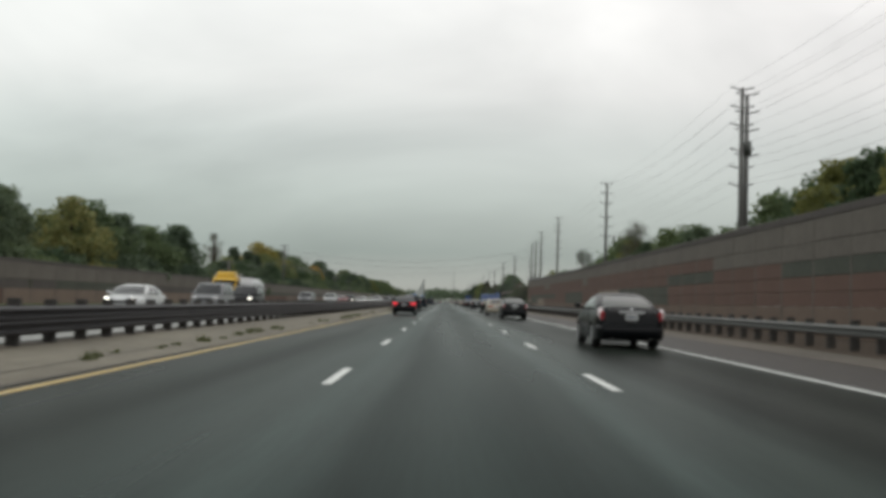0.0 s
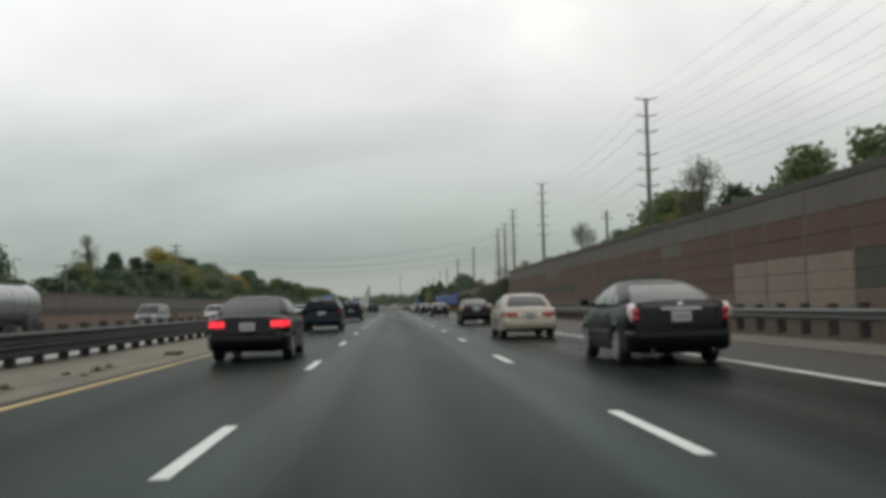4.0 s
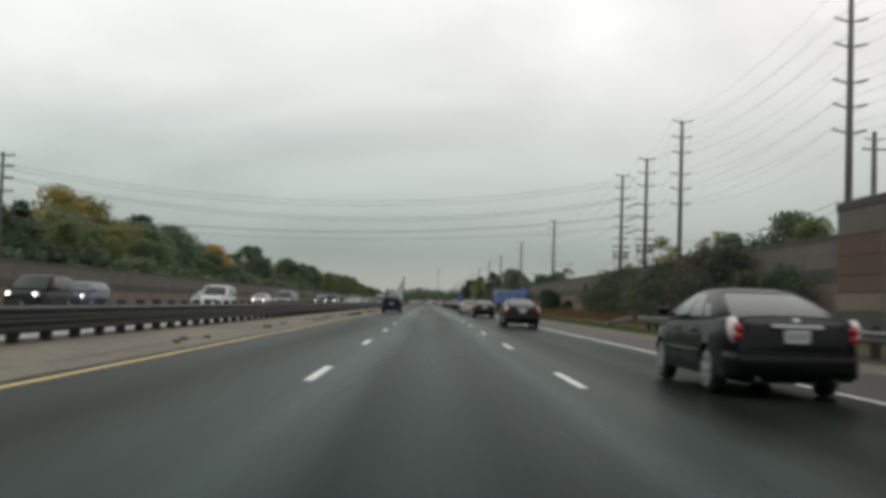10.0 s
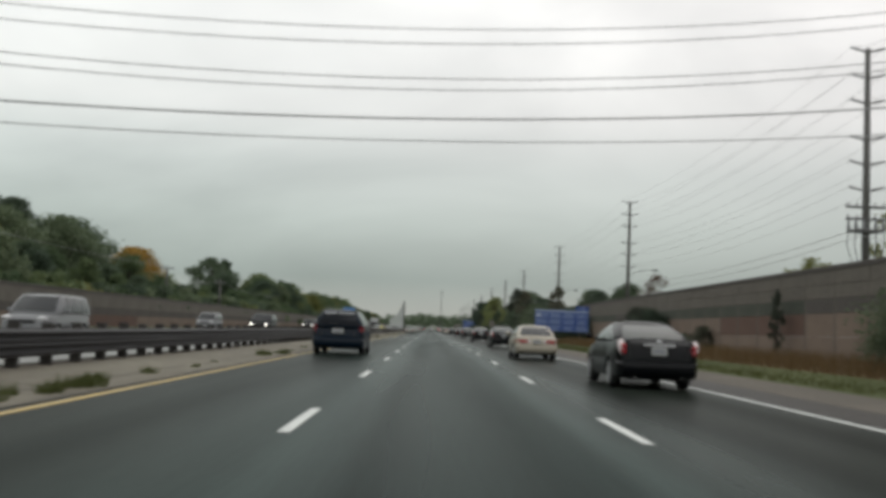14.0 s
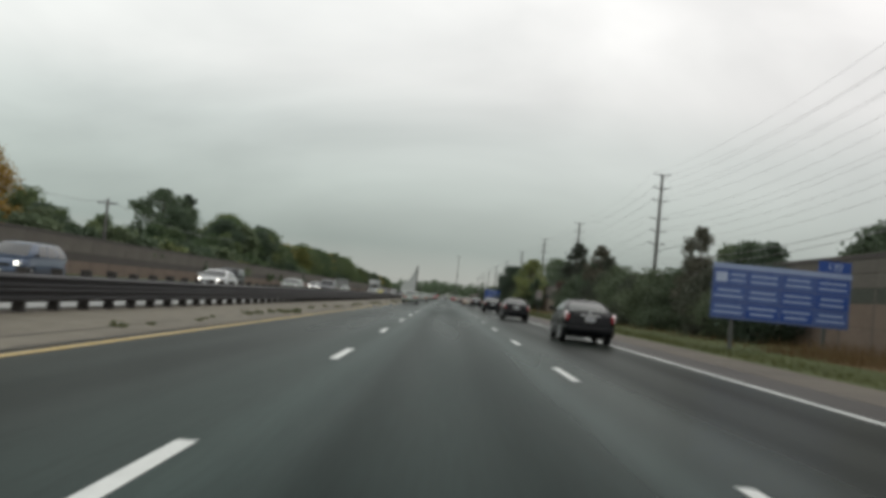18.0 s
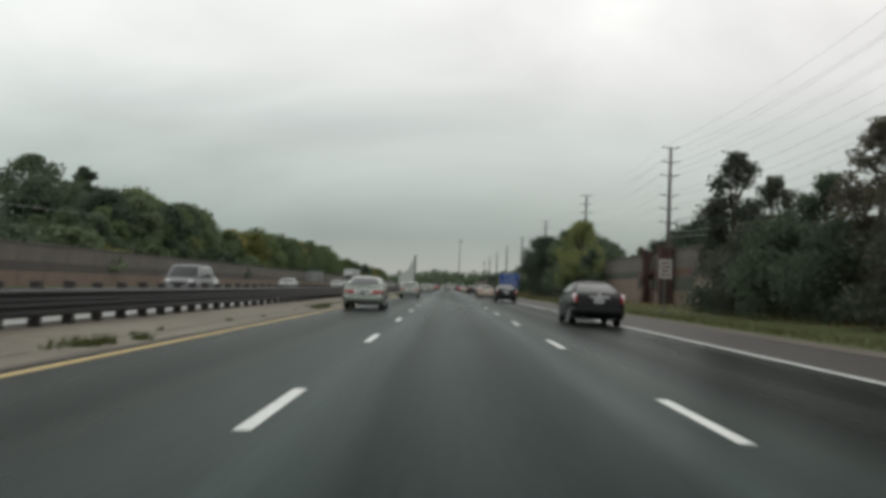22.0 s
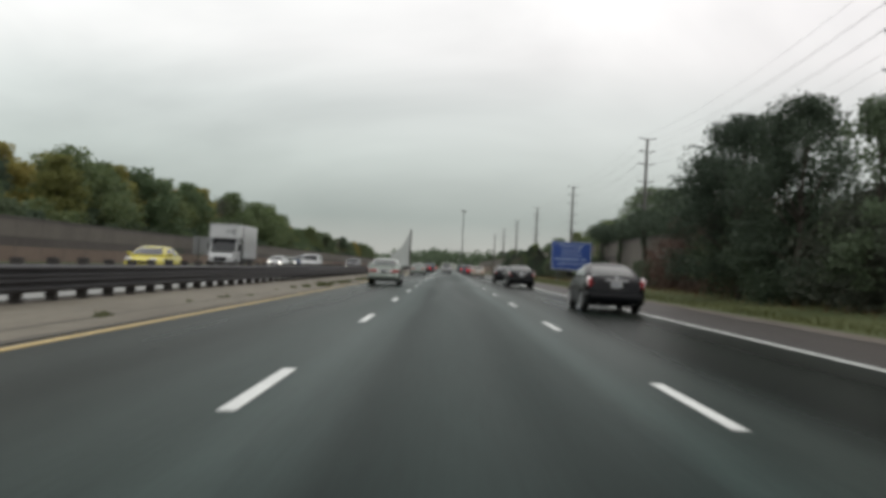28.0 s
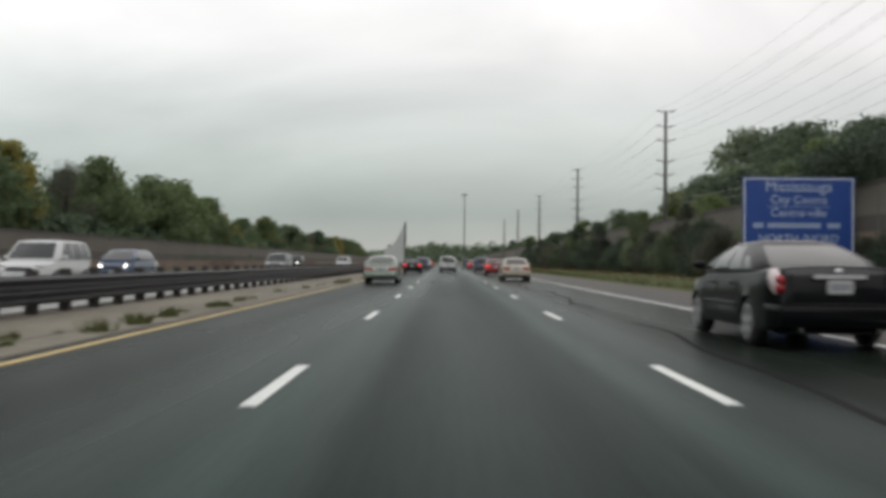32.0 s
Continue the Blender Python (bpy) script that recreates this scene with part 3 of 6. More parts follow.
def tree_kind(name, seed, h, spread, leaves, size, material, label, **more):
    """A finished kind of tree: its two meshes, its height and its label."""
    wood, v, f = tree_parts(seed, h, spread, leaves, size, **more)
    return dict(name=name, h=h, trunk=wood.mesh("trunk", M_BARK, True), crown=mesh_of("crown", v, f, material), label=label)


def plant(kind, x, y, height, turn, group, wide=1.0, z=-0.05):
    s = height / kind["h"]
    at = Matrix.LocRotScale((x, y, z), Euler((0, 0, turn)), (s * wide, s * wide, s))
    t = thing(kind["name"], kind["label"], "shrub" if kind["name"] == "shrub" else "tree", group, at=at)
    part("trunk", kind["trunk"], parent=t)
    part("crown", kind["crown"], parent=t)
    return t


LEFT_KINDS = [tree_kind("tree", 100 + k, 11.0, sp, 5600, 0.23, m, lab, bare=0.12, lumps=54) for k, (sp, m, lab) in enumerate((
    (4.2, M_LEAF_L, "broadleaf tree with dull green crown behind the noise wall"),
    (3.6, M_LEAF_G, "dense dark green tree behind the noise wall"),
    (4.6, M_LEAF_L, "wide broadleaf tree turning yellow behind the noise wall"),
    (3.2, M_LEAF_L, "slim broadleaf tree with yellowish leaves behind the noise wall"),
    (4.0, M_LEAF_G, "dark rounded tree behind the noise wall")))]
YELLOW_KIND = tree_kind("tree", 131, 11.0, 3.6, 5000, 0.22, M_LEAF_Y, "tree with yellow autumn leaves behind the noise wall", bare=0.15, lumps=40)
BARE_KIND = tree_kind("tree", 133, 11.0, 3.0, 5200, 0.085, M_LEAF_B, "thin half-bare tree with few brown leaves", bare=0.3, lumps=40)

# crown heights along the far side of the opposite wall: place along the road, height
SKY = [(30, 9.5), (60, 10), (89, 12.0), (106, 11.2), (126, 9.6), (140, 10.6), (152, 10.6), (157, 4.6), (171, 4.6), (177, 8.4), (196, 8.2), (217, 7.6), (239, 8.6), (262, 9.0), (289, 8.8), (312, 8.6),
       (335, 7.4), (344, 6.6), (353, 6.2), (367, 6.0), (383, 6.4), (400, 7.0), (416, 6.8), (436, 7.2), (452, 8.6), (462, 11.4), (470, 12.2), (482, 11.8), (500, 12.2), (511, 12.2), (517, 10.0), (531, 10.2), (545, 11.4), (565, 11.4), (598, 11.4),
       (618, 12.3), (635, 12.5), (660, 12.3), (687, 12.0), (700, 9.0), (715, 9.0), (745, 10.8), (800, 10.4), (1000, 10)]


def skyline(y):
    for (a, p), (b, q) in zip(SKY, SKY[1:]):
        if a <= y <= b:
            return p + (q - p) * (y - a) / (b - a)
    return 10.0


rng = random.Random(11)
y = 24.0
while y < 1000:
    h = skyline(y)
    x = rng.uniform(-44.5, -38.5)
    k = rng.random()
    kind = YELLOW_KIND if k < (0.24 if 520 < y < 600 else 0.0 if 430 < y < 520 else 0.09) else BARE_KIND if k > 0.955 else LEFT_KINDS[rng.randrange(5)]
    plant(kind, x, y, max(4.0, h + rng.uniform(-1.3, 0.6)), rng.uniform(0, 6.3), "trees behind the opposite noise wall", rng.uniform(0.9, 1.15))
    y += rng.uniform(4.2, 6.6) if y < 700 else rng.uniform(7, 10)
for y in range(30, 760, 13):
    if min(skyline(y - 9), skyline(y), skyline(y + 9)) > 9.0:
        plant(LEFT_KINDS[rng.randrange(5)], -50 - rng.uniform(0, 7), y + rng.uniform(-4, 4), skyline(y) + rng.uniform(-1.0, 1.5), rng.uniform(0, 6.3), "trees behind the opposite noise wall", 1.15)
# understorey that fills the foot of the row above the wall
SHRUB = [tree_kind("shrub", 140 + k, 4.0, 2.4, 1500, 0.22, m, lab, bare=0.05, lumps=26) for k, (m, lab) in enumerate((
    (M_LEAF_G, "dark green shrub with dense twigs and leaves"), (M_LEAF_L, "leafy green shrub touched with yellow"), (M_LEAF_B, "brownish shrub with withered leaves")))]
for y in range(26, 740, 6):
    plant(SHRUB[rng.choice((0, 0, 1))], -37.4 - rng.uniform(0, 1.5), y + rng.uniform(-2, 2), rng.uniform(4.4, 5.8), rng.uniform(0, 6.3), "undergrowth behind the opposite noise wall", 1.2)
# the tall trees that stand out of the row, well back from the opposite wall
DOME_KINDS = [tree_kind("tree", 210 + k, 15.0, sp, n, 0.21, m, lab, bare=b, lumps=lm, thin=th) for k, (sp, n, m, lab, b, lm, th) in enumerate((
    (5.2, 9000, M_LEAF_Y, "tall broad tree with a yellow-green autumn crown", 0.22, 62, 0.9),
    (4.6, 9000, M_LEAF_N, "tall dark green tree with a rounded crown", 0.14, 58, 0.95),
    (6.0, 11000, M_LEAF_G, "broad dark green tree with a domed crown", 0.12, 70, 0.9),
    (4.6, 8000, M_LEAF_O, "rounded tree turned orange and yellow", 0.2, 50, 0.95),
    (5.0, 7200, M_LEAF_G, "tall airy tree with sky between its boughs", 0.3, 56, 0.72),
    (5.4, 10000, M_LEAF_L, "broad green tree with a full crown", 0.12, 66, 0.95),
    (2.9, 6500, M_LEAF_N, "slim upright dark tree", 0.1, 46, 1.1)))]
TWIG_KIND = tree_kind("tree", 219, 16.0, 3.4, 2600, 0.10, M_LEAF_B, "tall nearly bare tree with a few brown leaves", bare=0.35, lumps=60, thin=0.7)
DARK_FIR_KIND = tree_kind("tree", 220, 12.0, 2.6, 5200, 0.2, M_LEAF_N, "dark conifer with ragged boughs", bare=0.08, lumps=60, cone=0.9, thin=0.8)
LAYERED_PINE_KIND = tree_kind("tree", 221, 19.5, 3.4, 5200, 0.24, M_LEAF_N, "tall dark pine with layered boughs", bare=0.3, lumps=34, thin=0.85)
for kind, x, y, h, turn in (
        (TWIG_KIND, -55.8, 236.5, 16.4, 0.2), (TWIG_KIND, -57.5, 242.0, 13.6, 2.4),
        (DARK_FIR_KIND, -50.4, 229, 10.4, 0.3), (DARK_FIR_KIND, -51.8, 238.5, 13.0, 1.2), (DARK_FIR_KIND, -49.6, 245, 12.4, 2.2), (DARK_FIR_KIND, -51.0, 252, 12.6, 3.0), (DARK_FIR_KIND, -50.0, 259, 12.2, 4.1),
        (DOME_KINDS[0], -53.6, 282.5, 16.4, 0.5), (DOME_KINDS[0], -52.0, 287.5, 15.4, 2.9), (DOME_KINDS[5], -51.0, 276, 12.6, 1.5), (DOME_KINDS[2], -50.5, 291, 12.2, 0.4),
        (DOME_KINDS[0], -52.5, 307, 13.4, 2.2), (DOME_KINDS[0], -50.5, 299, 12.2, 4.0), (DOME_KINDS[2], -51.0, 317, 13.2, 2.0),
        (DOME_KINDS[1], -56.0, 333.0, 16.0, 0.8), (DOME_KINDS[1], -53.0, 326, 12.4, 1.9), (DOME_KINDS[2], -54.0, 350.0, 15.1, 2.6), (DOME_KINDS[2], -52.5, 342, 14.6, 0.9),
        (DOME_KINDS[3], -47.8, 361, 12.0, 1.1), (DOME_KINDS[5], -46.0, 354, 10.4, 0.2), (DOME_KINDS[3], -49.2, 370, 12.8, 2.7), (LEFT_KINDS[2], -46.5, 377, 8.6, 0.7),
        (DOME_KINDS[4], -61.0, 485, 18.3, 0.6), (DOME_KINDS[5], -60.0, 494, 14.6, 1.4), (LAYERED_PINE_KIND, -62.8, 511.0, 20.2, 0.9), (LAYERED_PINE_KIND, -60.5, 503.0, 17.6, 2.6),
        (DOME_KINDS[5], -50.2, 498, 14.9, 2.1), (DOME_KINDS[2], -49.0, 508, 13.4, 1.2), (DOME_KINDS[5], -47.5, 486, 13.4, 3.0), (DOME_KINDS[6], -46.8, 519.7, 14.5, 0.4),
        (DOME_KINDS[6], -45.5, 528, 13.6, 2.0), (DOME_KINDS[0], -43.0, 553, 11.4, 1.0), (DOME_KINDS[0], -43.5, 566, 11.0, 2.0), (DOME_KINDS[3], -43.0, 578, 11.6, 3.1), (DOME_KINDS[3], -43.5, 612, 11.8, 0.4),
        (DOME_KINDS[0], -42.5, 598, 10.4, 2.6)):
    plant(kind, x, y, h, turn, "trees behind the opposite noise wall", 1.0 if kind in (TWIG_KIND, LAYERED_PINE_KIND, DOME_KINDS[6]) else 1.32)

# ---- outer side: behind the tall wall
for k, (y, h) in enumerate(((34, 10.0), (40, 10.2), (46, 10.4), (53, 10.5), (60, 10.4), (66, 9.4), (76, 8.4), (82, 8.3), (88, 8.8), (94, 9.1), (100, 9.1), (107, 8.9), (114, 9.0), (127, 9.6), (133, 10.1), (138, 10.6), (143, 10.3), (148, 8.6), (155, 8.6))):
    plant(YELLOW_KIND if k in (1, 3, 13) else LEFT_KINDS[(0, 2, 3, 1, 2)[k % 5]], 24 + rng.uniform(-0.6, 2.5), y, h + 0.4, k * 1.7, "trees behind the outer noise wall", 0.95)
plant(BARE_KIND, 24, 122.3, 12.6, 0.5, "trees behind the outer noise wall", 0.8)
AIRY_KIND = tree_kind("tree", 135, 10.0, 3.3, 2600, 0.13, M_LEAF_Y, "airy young tree with thin yellow-green leaves behind the wall", bare=0.25, lumps=26, thin=0.62)
plant(AIRY_KIND, 27.2, 255, 10.2, 0.4, "trees behind the outer noise wall", 1.0)
plant(AIRY_KIND, 25.5, 243, 7.6, 2.2, "trees behind the outer noise wall", 1.0)
plant(AIRY_KIND, 26.0, 268, 7.4, 4.0, "trees behind the outer noise wall", 1.1)
plant(AIRY_KIND, 24.5, 222, 8.4, 1.1, "trees behind the outer noise wall", 0.8)
plant(LEFT_KINDS[4], 24.5, 203, 8.2, 1.3, "trees behind the outer noise wall", 1.0)
plant(LEFT_KINDS[1], 22.5, 211, 7.2, 2.9, "trees behind the outer noise wall", 1.0)
plant(LEFT_KINDS[0], 23.5, 196, 7.0, 0.9, "trees behind the outer noise wall", 1.0)
plant(BARE_KIND, 24, 173, 11.6, 2.5, "trees behind the outer noise wall", 0.8)
plant(tree_kind("tree", 151, 8.6, 2.2, 2400, 0.095, M_LEAF_R, "sparse tree with russet leaves behind the noise wall", bare=0.4, lumps=30), 21.9, 300, 7.6, 0.3, "trees behind the outer noise wall")
DEEP_KINDS = [tree_kind("tree", 145 + k, 11.0, sp, 5600, 0.2, M_LEAF_N, lab, bare=0.1, lumps=46) for k, (sp, lab) in enumerate((
    (4.2, "very dark green spreading tree behind the noise wall"), (3.6, "deep green rounded tree rising over the noise wall")))]
FIR_KIND = tree_kind("tree", 149, 9.0, 1.7, 2600, 0.17, M_LEAF_N, "small dark pointed fir behind the noise wall", bare=0.1, lumps=44, cone=1.0, thin=0.8)
for y, h in ((466, 7.6), (472, 6.8)):
    plant(FIR_KIND, 24.5, y, h, y, "trees behind the outer noise wall")
for k, (y, h) in enumerate(((337, 7.2), (343, 7.6), (349, 7.7))):
    plant(LEFT_KINDS[(1, 4)[k % 2]], 22.6, y, h, k * 1.4, "trees behind the outer noise wall", 0.9)
for k, (y, h) in enumerate(((419, 7.4), (425, 8.4), (432, 9.2), (439, 9.2), (446, 9.0), (453, 8.5), (461, 7.9))):
    plant(DEEP_KINDS[k % 2], 25.5, y, h, k * 2.1, "trees behind the outer noise wall", 0.9)
for k, y in enumerate(range(62, 168, 7)):
    plant(SHRUB[k % 2], 18.4, y + rng.uniform(-2, 2), rng.uniform(5.2, 6.3), k * 1.1, "shrubs behind the outer noise wall", 1.0)

# ---- outer side: before the second wall
NEAR_KINDS = [tree_kind("tree", 160 + k, 9.0, sp, n, sz, m, lab, bare=b, lumps=lm, thin=th) for k, (sp, n, sz, m, lab, b, lm, th) in enumerate((
    (2.4, 7600, 0.105, M_LEAF_G, "dark green verge tree with loose upright crown", 0.08, 50, 0.9),
    (2.0, 6200, 0.105, M_LEAF_B, "brownish verge tree with thin feathery crown", 0.15, 46, 0.85),
    (2.6, 8000, 0.105, M_LEAF_T, "light green verge tree turning yellow", 0.1, 50, 0.95),
    (3.4, 22000, 0.078, M_LEAF_N, "tall dark tree with a wispy crown beside the road", 0.1, 60, 0.8)))]
NEAR_SHRUB = [tree_kind("shrub", 170 + k, 5.0, 2.9, 10500, 0.10, m, lab, bare=0.0, lumps=64) for k, (m, lab) in enumerate((
    (M_LEAF_N, "large dark green bush on the grass verge"), (M_LEAF_B, "large brownish bush on the grass verge")))]
for k, (x, y, h) in enumerate(((16.4, 181, 3.9), (16.3, 186, 3.7), (16.6, 191, 5.3), (16.4, 196, 5.7), (16.3, 201, 5.4), (16.4, 207, 5.0), (16.6, 214, 4.6), (16.6, 219, 4.9), (16.6, 224, 5.2), (16.4, 229.5, 5.2), (16.0, 232, 3.0), (17.4, 265, 2.3), (17.4, 271, 1.8),
                               (16.6, 278, 3.8), (16.5, 283, 4.0), (16.0, 322, 4.6), (16, 318, 4.9), (15.6, 326, 5.0), (15.6, 337, 5.2), (15.4, 343, 5.3), (15.6, 349, 5.0), (15.4, 355, 5.4), (15.6, 361, 6.2),
                               (15.0, 366, 5.4), (14.8, 373, 5.0), (14.6, 379, 5.6), (15, 385, 5.4), (15.2, 391, 5.0), (14.8, 455, 4.8), (15, 461, 5.0), (15.2, 467, 5.2), (15.4, 474, 5.0), (15, 480, 5.4),
                               (14.6, 487, 5.6), (14.8, 494, 5.6))):
    plant(NEAR_SHRUB[1 if 160 < y < 210 and k % 2 else k % 3 == 2], x + 0.3, y, 0.87 * h, k * 1.3, "bushes on the verge", 0.98)
for k, (x, y, h, kind) in enumerate(((15.9, 331.5, 7.8, 1), (15.5, 364, 7.0, 1), (15.5, 371, 8.5, 1), (15.5, 377, 7.0, 0), (15.5, 383, 7.6, 1), (15.5, 391, 9.9, 1), (16.0, 451, 6.4, 0), (15.5, 456.5, 10.2, 2), (16.2, 462, 10.4, 2),
                                      (15.5, 472, 9.9, 0), (15.0, 479, 8.4, 0), (14.4, 486, 9.6, 3), (14.2, 493.5, 9.9, 3), (15.4, 504, 9.0, 3),
                                       (19.5, 569, 8.2, 2), (19.5, 578, 6.8, 0), (19, 590, 6.6, 2), (18, 611, 6.4, 2), (17, 646, 7.0, 2), (17, 684, 6.4, 0))):
    plant(NEAR_KINDS[kind], x, y, 0.955 * h, k * 2.3, "trees on the verge")
for k, y in enumerate(range(540, 960, 9)):
    plant(LEFT_KINDS[k % 5], 22 + rng.uniform(-1, 6), y, rng.uniform(5.5, 8.5), k * 1.9, "trees behind the outer noise wall")

plant(NEAR_KINDS[1], 17.5, 250, 4.0, 0.4, "trees on the verge", 0.5)
plant(LEFT_KINDS[1], 22.8, 318, 7.4, 0.6, "trees behind the outer noise wall", 1.1)

# russet growth that hides the wall past the tall trees, and the dark crowns behind it
VINE = tree_kind("shrub", 181, 5.0, 2.9, 6500, 0.11, M_LEAF_V, "dense russet brown thicket climbing the noise wall", bare=0.0, lumps=44)
for k, y in enumerate((500, 504, 508, 512, 516, 520)):
    plant(VINE, 17.1, y, (5.6, 5.8, 5.5, 5.9, 5.7, 5.4)[k], k * 1.9, "thicket before the wall", 0.74)
for k, (y, h) in enumerate(((546, 7.6), (554, 7.8), (562, 8.0), (570, 8.2), (578, 8.4), (586, 8.6), (594, 8.8), (602, 9.0), (610, 9.4), (616, 9.2))):
    plant(DEEP_KINDS[k % 2], 24.4 + 0.4 * (k % 3), y, h, k * 2.7, "trees behind the outer noise wall", 1.05)
# tall old trees far behind the wall, with a lower step towards the end
for k, (x, y, h) in enumerate(((41, 594, 13.2), (43, 604, 14.0), (41, 614, 15.2), (43, 625, 16.6), (42, 636, 17.6), (43, 647, 18.6), (41.5, 657, 19.4), (33, 634, 12.4), (31, 642, 11.6), (28, 626, 10.6))):
    plant(DOME_KINDS[(2, 1, 2, 4)[k % 4] if h > 13 else 2], x, y, h, k * 1.3, "trees behind the outer noise wall", 1.15)

for k, (y, h) in enumerate(((527, 2.6), (531, 2.0), (534.5, 2.4), (539, 1.6), (543, 2.2), (547, 1.9), (553, 2.6), (557, 2.2), (561, 2.9), (566, 2.4))):
    plant(NEAR_SHRUB[k % 2], 16.7, y, h, k * 2.2, "growth before the wall", 1.0)
for k, y in enumerate(range(572, 740, 6)):
    plant(NEAR_SHRUB[(0, 1, 0, 0)[k % 4]] if k % 3 else NEAR_KINDS[(0, 1)[k % 2]], 16.6 + rng.uniform(-0.5, 0.6), y + rng.uniform(-1.5, 1.5), rng.uniform(2.6, 4.4) if k % 3 else rng.uniform(5.0, 6.4), k * 1.7, "growth before the wall", 0.9)

# distant woods that close the view
rs = np.random.RandomState(3)
n = 420
base = np.stack((rs.uniform(-420, 420, n), rs.uniform(1480, 1700, n), rs.uniform(3, 13, n)), 1)
base[:, 2] *= 0.8 + 0.4 * np.sin(base[:, 0] * 0.02 + 1.0)
v, f = leaf_cloud(rs, base.tolist(), (16, 12, 9), 16000, 2.4)
tagged(new("far_woods", mesh_of("far_woods", v, f, M_LEAF_G)), "distant belt of trees beyond the highway", "woods", kind="stuff")

# grass and weeds
def blades(rs, n, xr, yr, height, width):
    """Single bent grass blades strewn over a strip."""
    x, y = rs.uniform(*xr, n), rs.uniform(*yr, n)
    h = height * rs.uniform(0.4, 1.2, n)
    a = rs.uniform(0, 6.28, n)
    dx, dy = width * np.cos(a), width * np.sin(a)
    lx, ly = rs.normal(0, 0.3, n) * h, rs.normal(0, 0.3, n) * h
    z = np.zeros(n)
    v = np.stack((np.stack((x - dx, y - dy, z), 1), np.stack((x + dx, y + dy, z), 1), np.stack((x + lx, y + ly, h), 1)), 1).reshape(-1, 3)
    return v.round(3).tolist(), np.arange(3 * n).reshape(-1, 3).tolist()


rs = np.random.RandomState(8)
bank, litter, brown_strip = Shape(), Shape(), Shape()
for y in range(-60, 720, 20):
    near, far = (brown_strip, brown_strip) if y < 160 else (bank, litter) if 180 <= y < 300 else (bank, bank)
    lip = 10.2 if y < 160 else 9.3
    near.add([(lip, y, 0.008), (lip, y + 20, 0.008), (12.8, y + 20, 0.16), (12.8, y, 0.16)], [(0, 3, 2, 1)])
    far.add([(12.8, y, 0.16), (12.8, y + 20, 0.16), (18.0, y + 20, 0.35), (18.0, y, 0.35)], [(0, 3, 2, 1)])
tagged(part("verge", bank, M_GRASS), "grassy verge rising gently to the noise wall", "verge", kind="structure")
tagged(part("verge", litter, M_STRAW), "strip of flattened dry brown grass before the noise wall", "verge", kind="structure")
tagged(part("verge", brown_strip, M_DIRT), "bare brown earth between the guardrail and the noise wall", "verge", kind="structure")
v, f = blades(rs, 42000, (9.5, 12.9), (165, 480), 0.20, 0.022)
v2, f2 = blades(rs, 16000, (9.5, 13.6), (480, 700), 0.24, 0.022)
grass = mesh_of("short_grass", v + v2, f + [[i + len(v) for i in q] for q in f2], M_BLADE)
tagged(new("short_grass", grass), "short damp green grass on the verge", "grass", kind="stuff")
v, f = blades(rs, 26000, (12.6, 17.9), (182, 306), 0.85, 0.020)
v2, f2 = blades(rs, 16000, (12.6, 17.9), (306, 720), 0.55, 0.020)
dry = mesh_of("dry_grass", v + v2, f + [[i + len(v) for i in q] for q in f2], M_BLADE_DRY)
tagged(new("dry_grass", dry), "tall dry reddish brown grass before the noise wall", "grass", kind="stuff")
weeds = Shape()
rng = random.Random(21)
for k in range(260):
    y = rng.uniform(0, 600)
    x = -6.05 + rng.gauss(0, 0.16)
    s = rng.choice((0.04, 0.05, 0.07, 0.11)) * rng.uniform(0.8, 1.3)
    for q in range(rng.randrange(8, 22)):
        a, r = rng.uniform(0, 6.28), rng.uniform(0.2, 1.6) * s
        p = (x + r * math.cos(a), y + 1.6 * r * math.sin(a))
        weeds.add([(p[0] - 0.02, p[1], 0.004), (p[0] + 0.02, p[1] + 0.02, 0.004), (p[0] + rng.gauss(0, 0.05), p[1] + rng.gauss(0, 0.05), s * rng.uniform(0.6, 1.6))], [(0, 1, 2)])
# thicker tufts along the joint
for y0, n_tufts, spread in ((40, 3, 6), (205, 7, 14), (228, 4, 6), (300, 4, 8), (345, 3, 6), (372, 4, 8), (445, 4, 8), (486, 9, 13), (505, 5, 9), (530, 6, 12), (560, 6, 16)):
    for k in range(n_tufts):
        x, y = -5.75 + rng.gauss(0, 0.13), y0 + rng.uniform(0, spread)
        s = rng.uniform(0.10, 0.19)
        for q in range(rng.randrange(40, 70)):
            a, r = rng.uniform(0, 6.28), rng.uniform(0.1, 1.3) * s
            p = (x + r * math.cos(a), y + 2.0 * r * math.sin(a))
            weeds.add([(p[0] - 0.015, p[1], 0.004), (p[0] + 0.015, p[1] + 0.02, 0.004), (p[0] + rng.gauss(0, 0.06), p[1] + rng.gauss(0, 0.06), s * rng.uniform(0.5, 1.5))], [(0, 1, 2)])
tagged(part("weeds", weeds, M_BLADE), "small dry weeds growing from the shoulder joint", "weeds", kind="stuff")


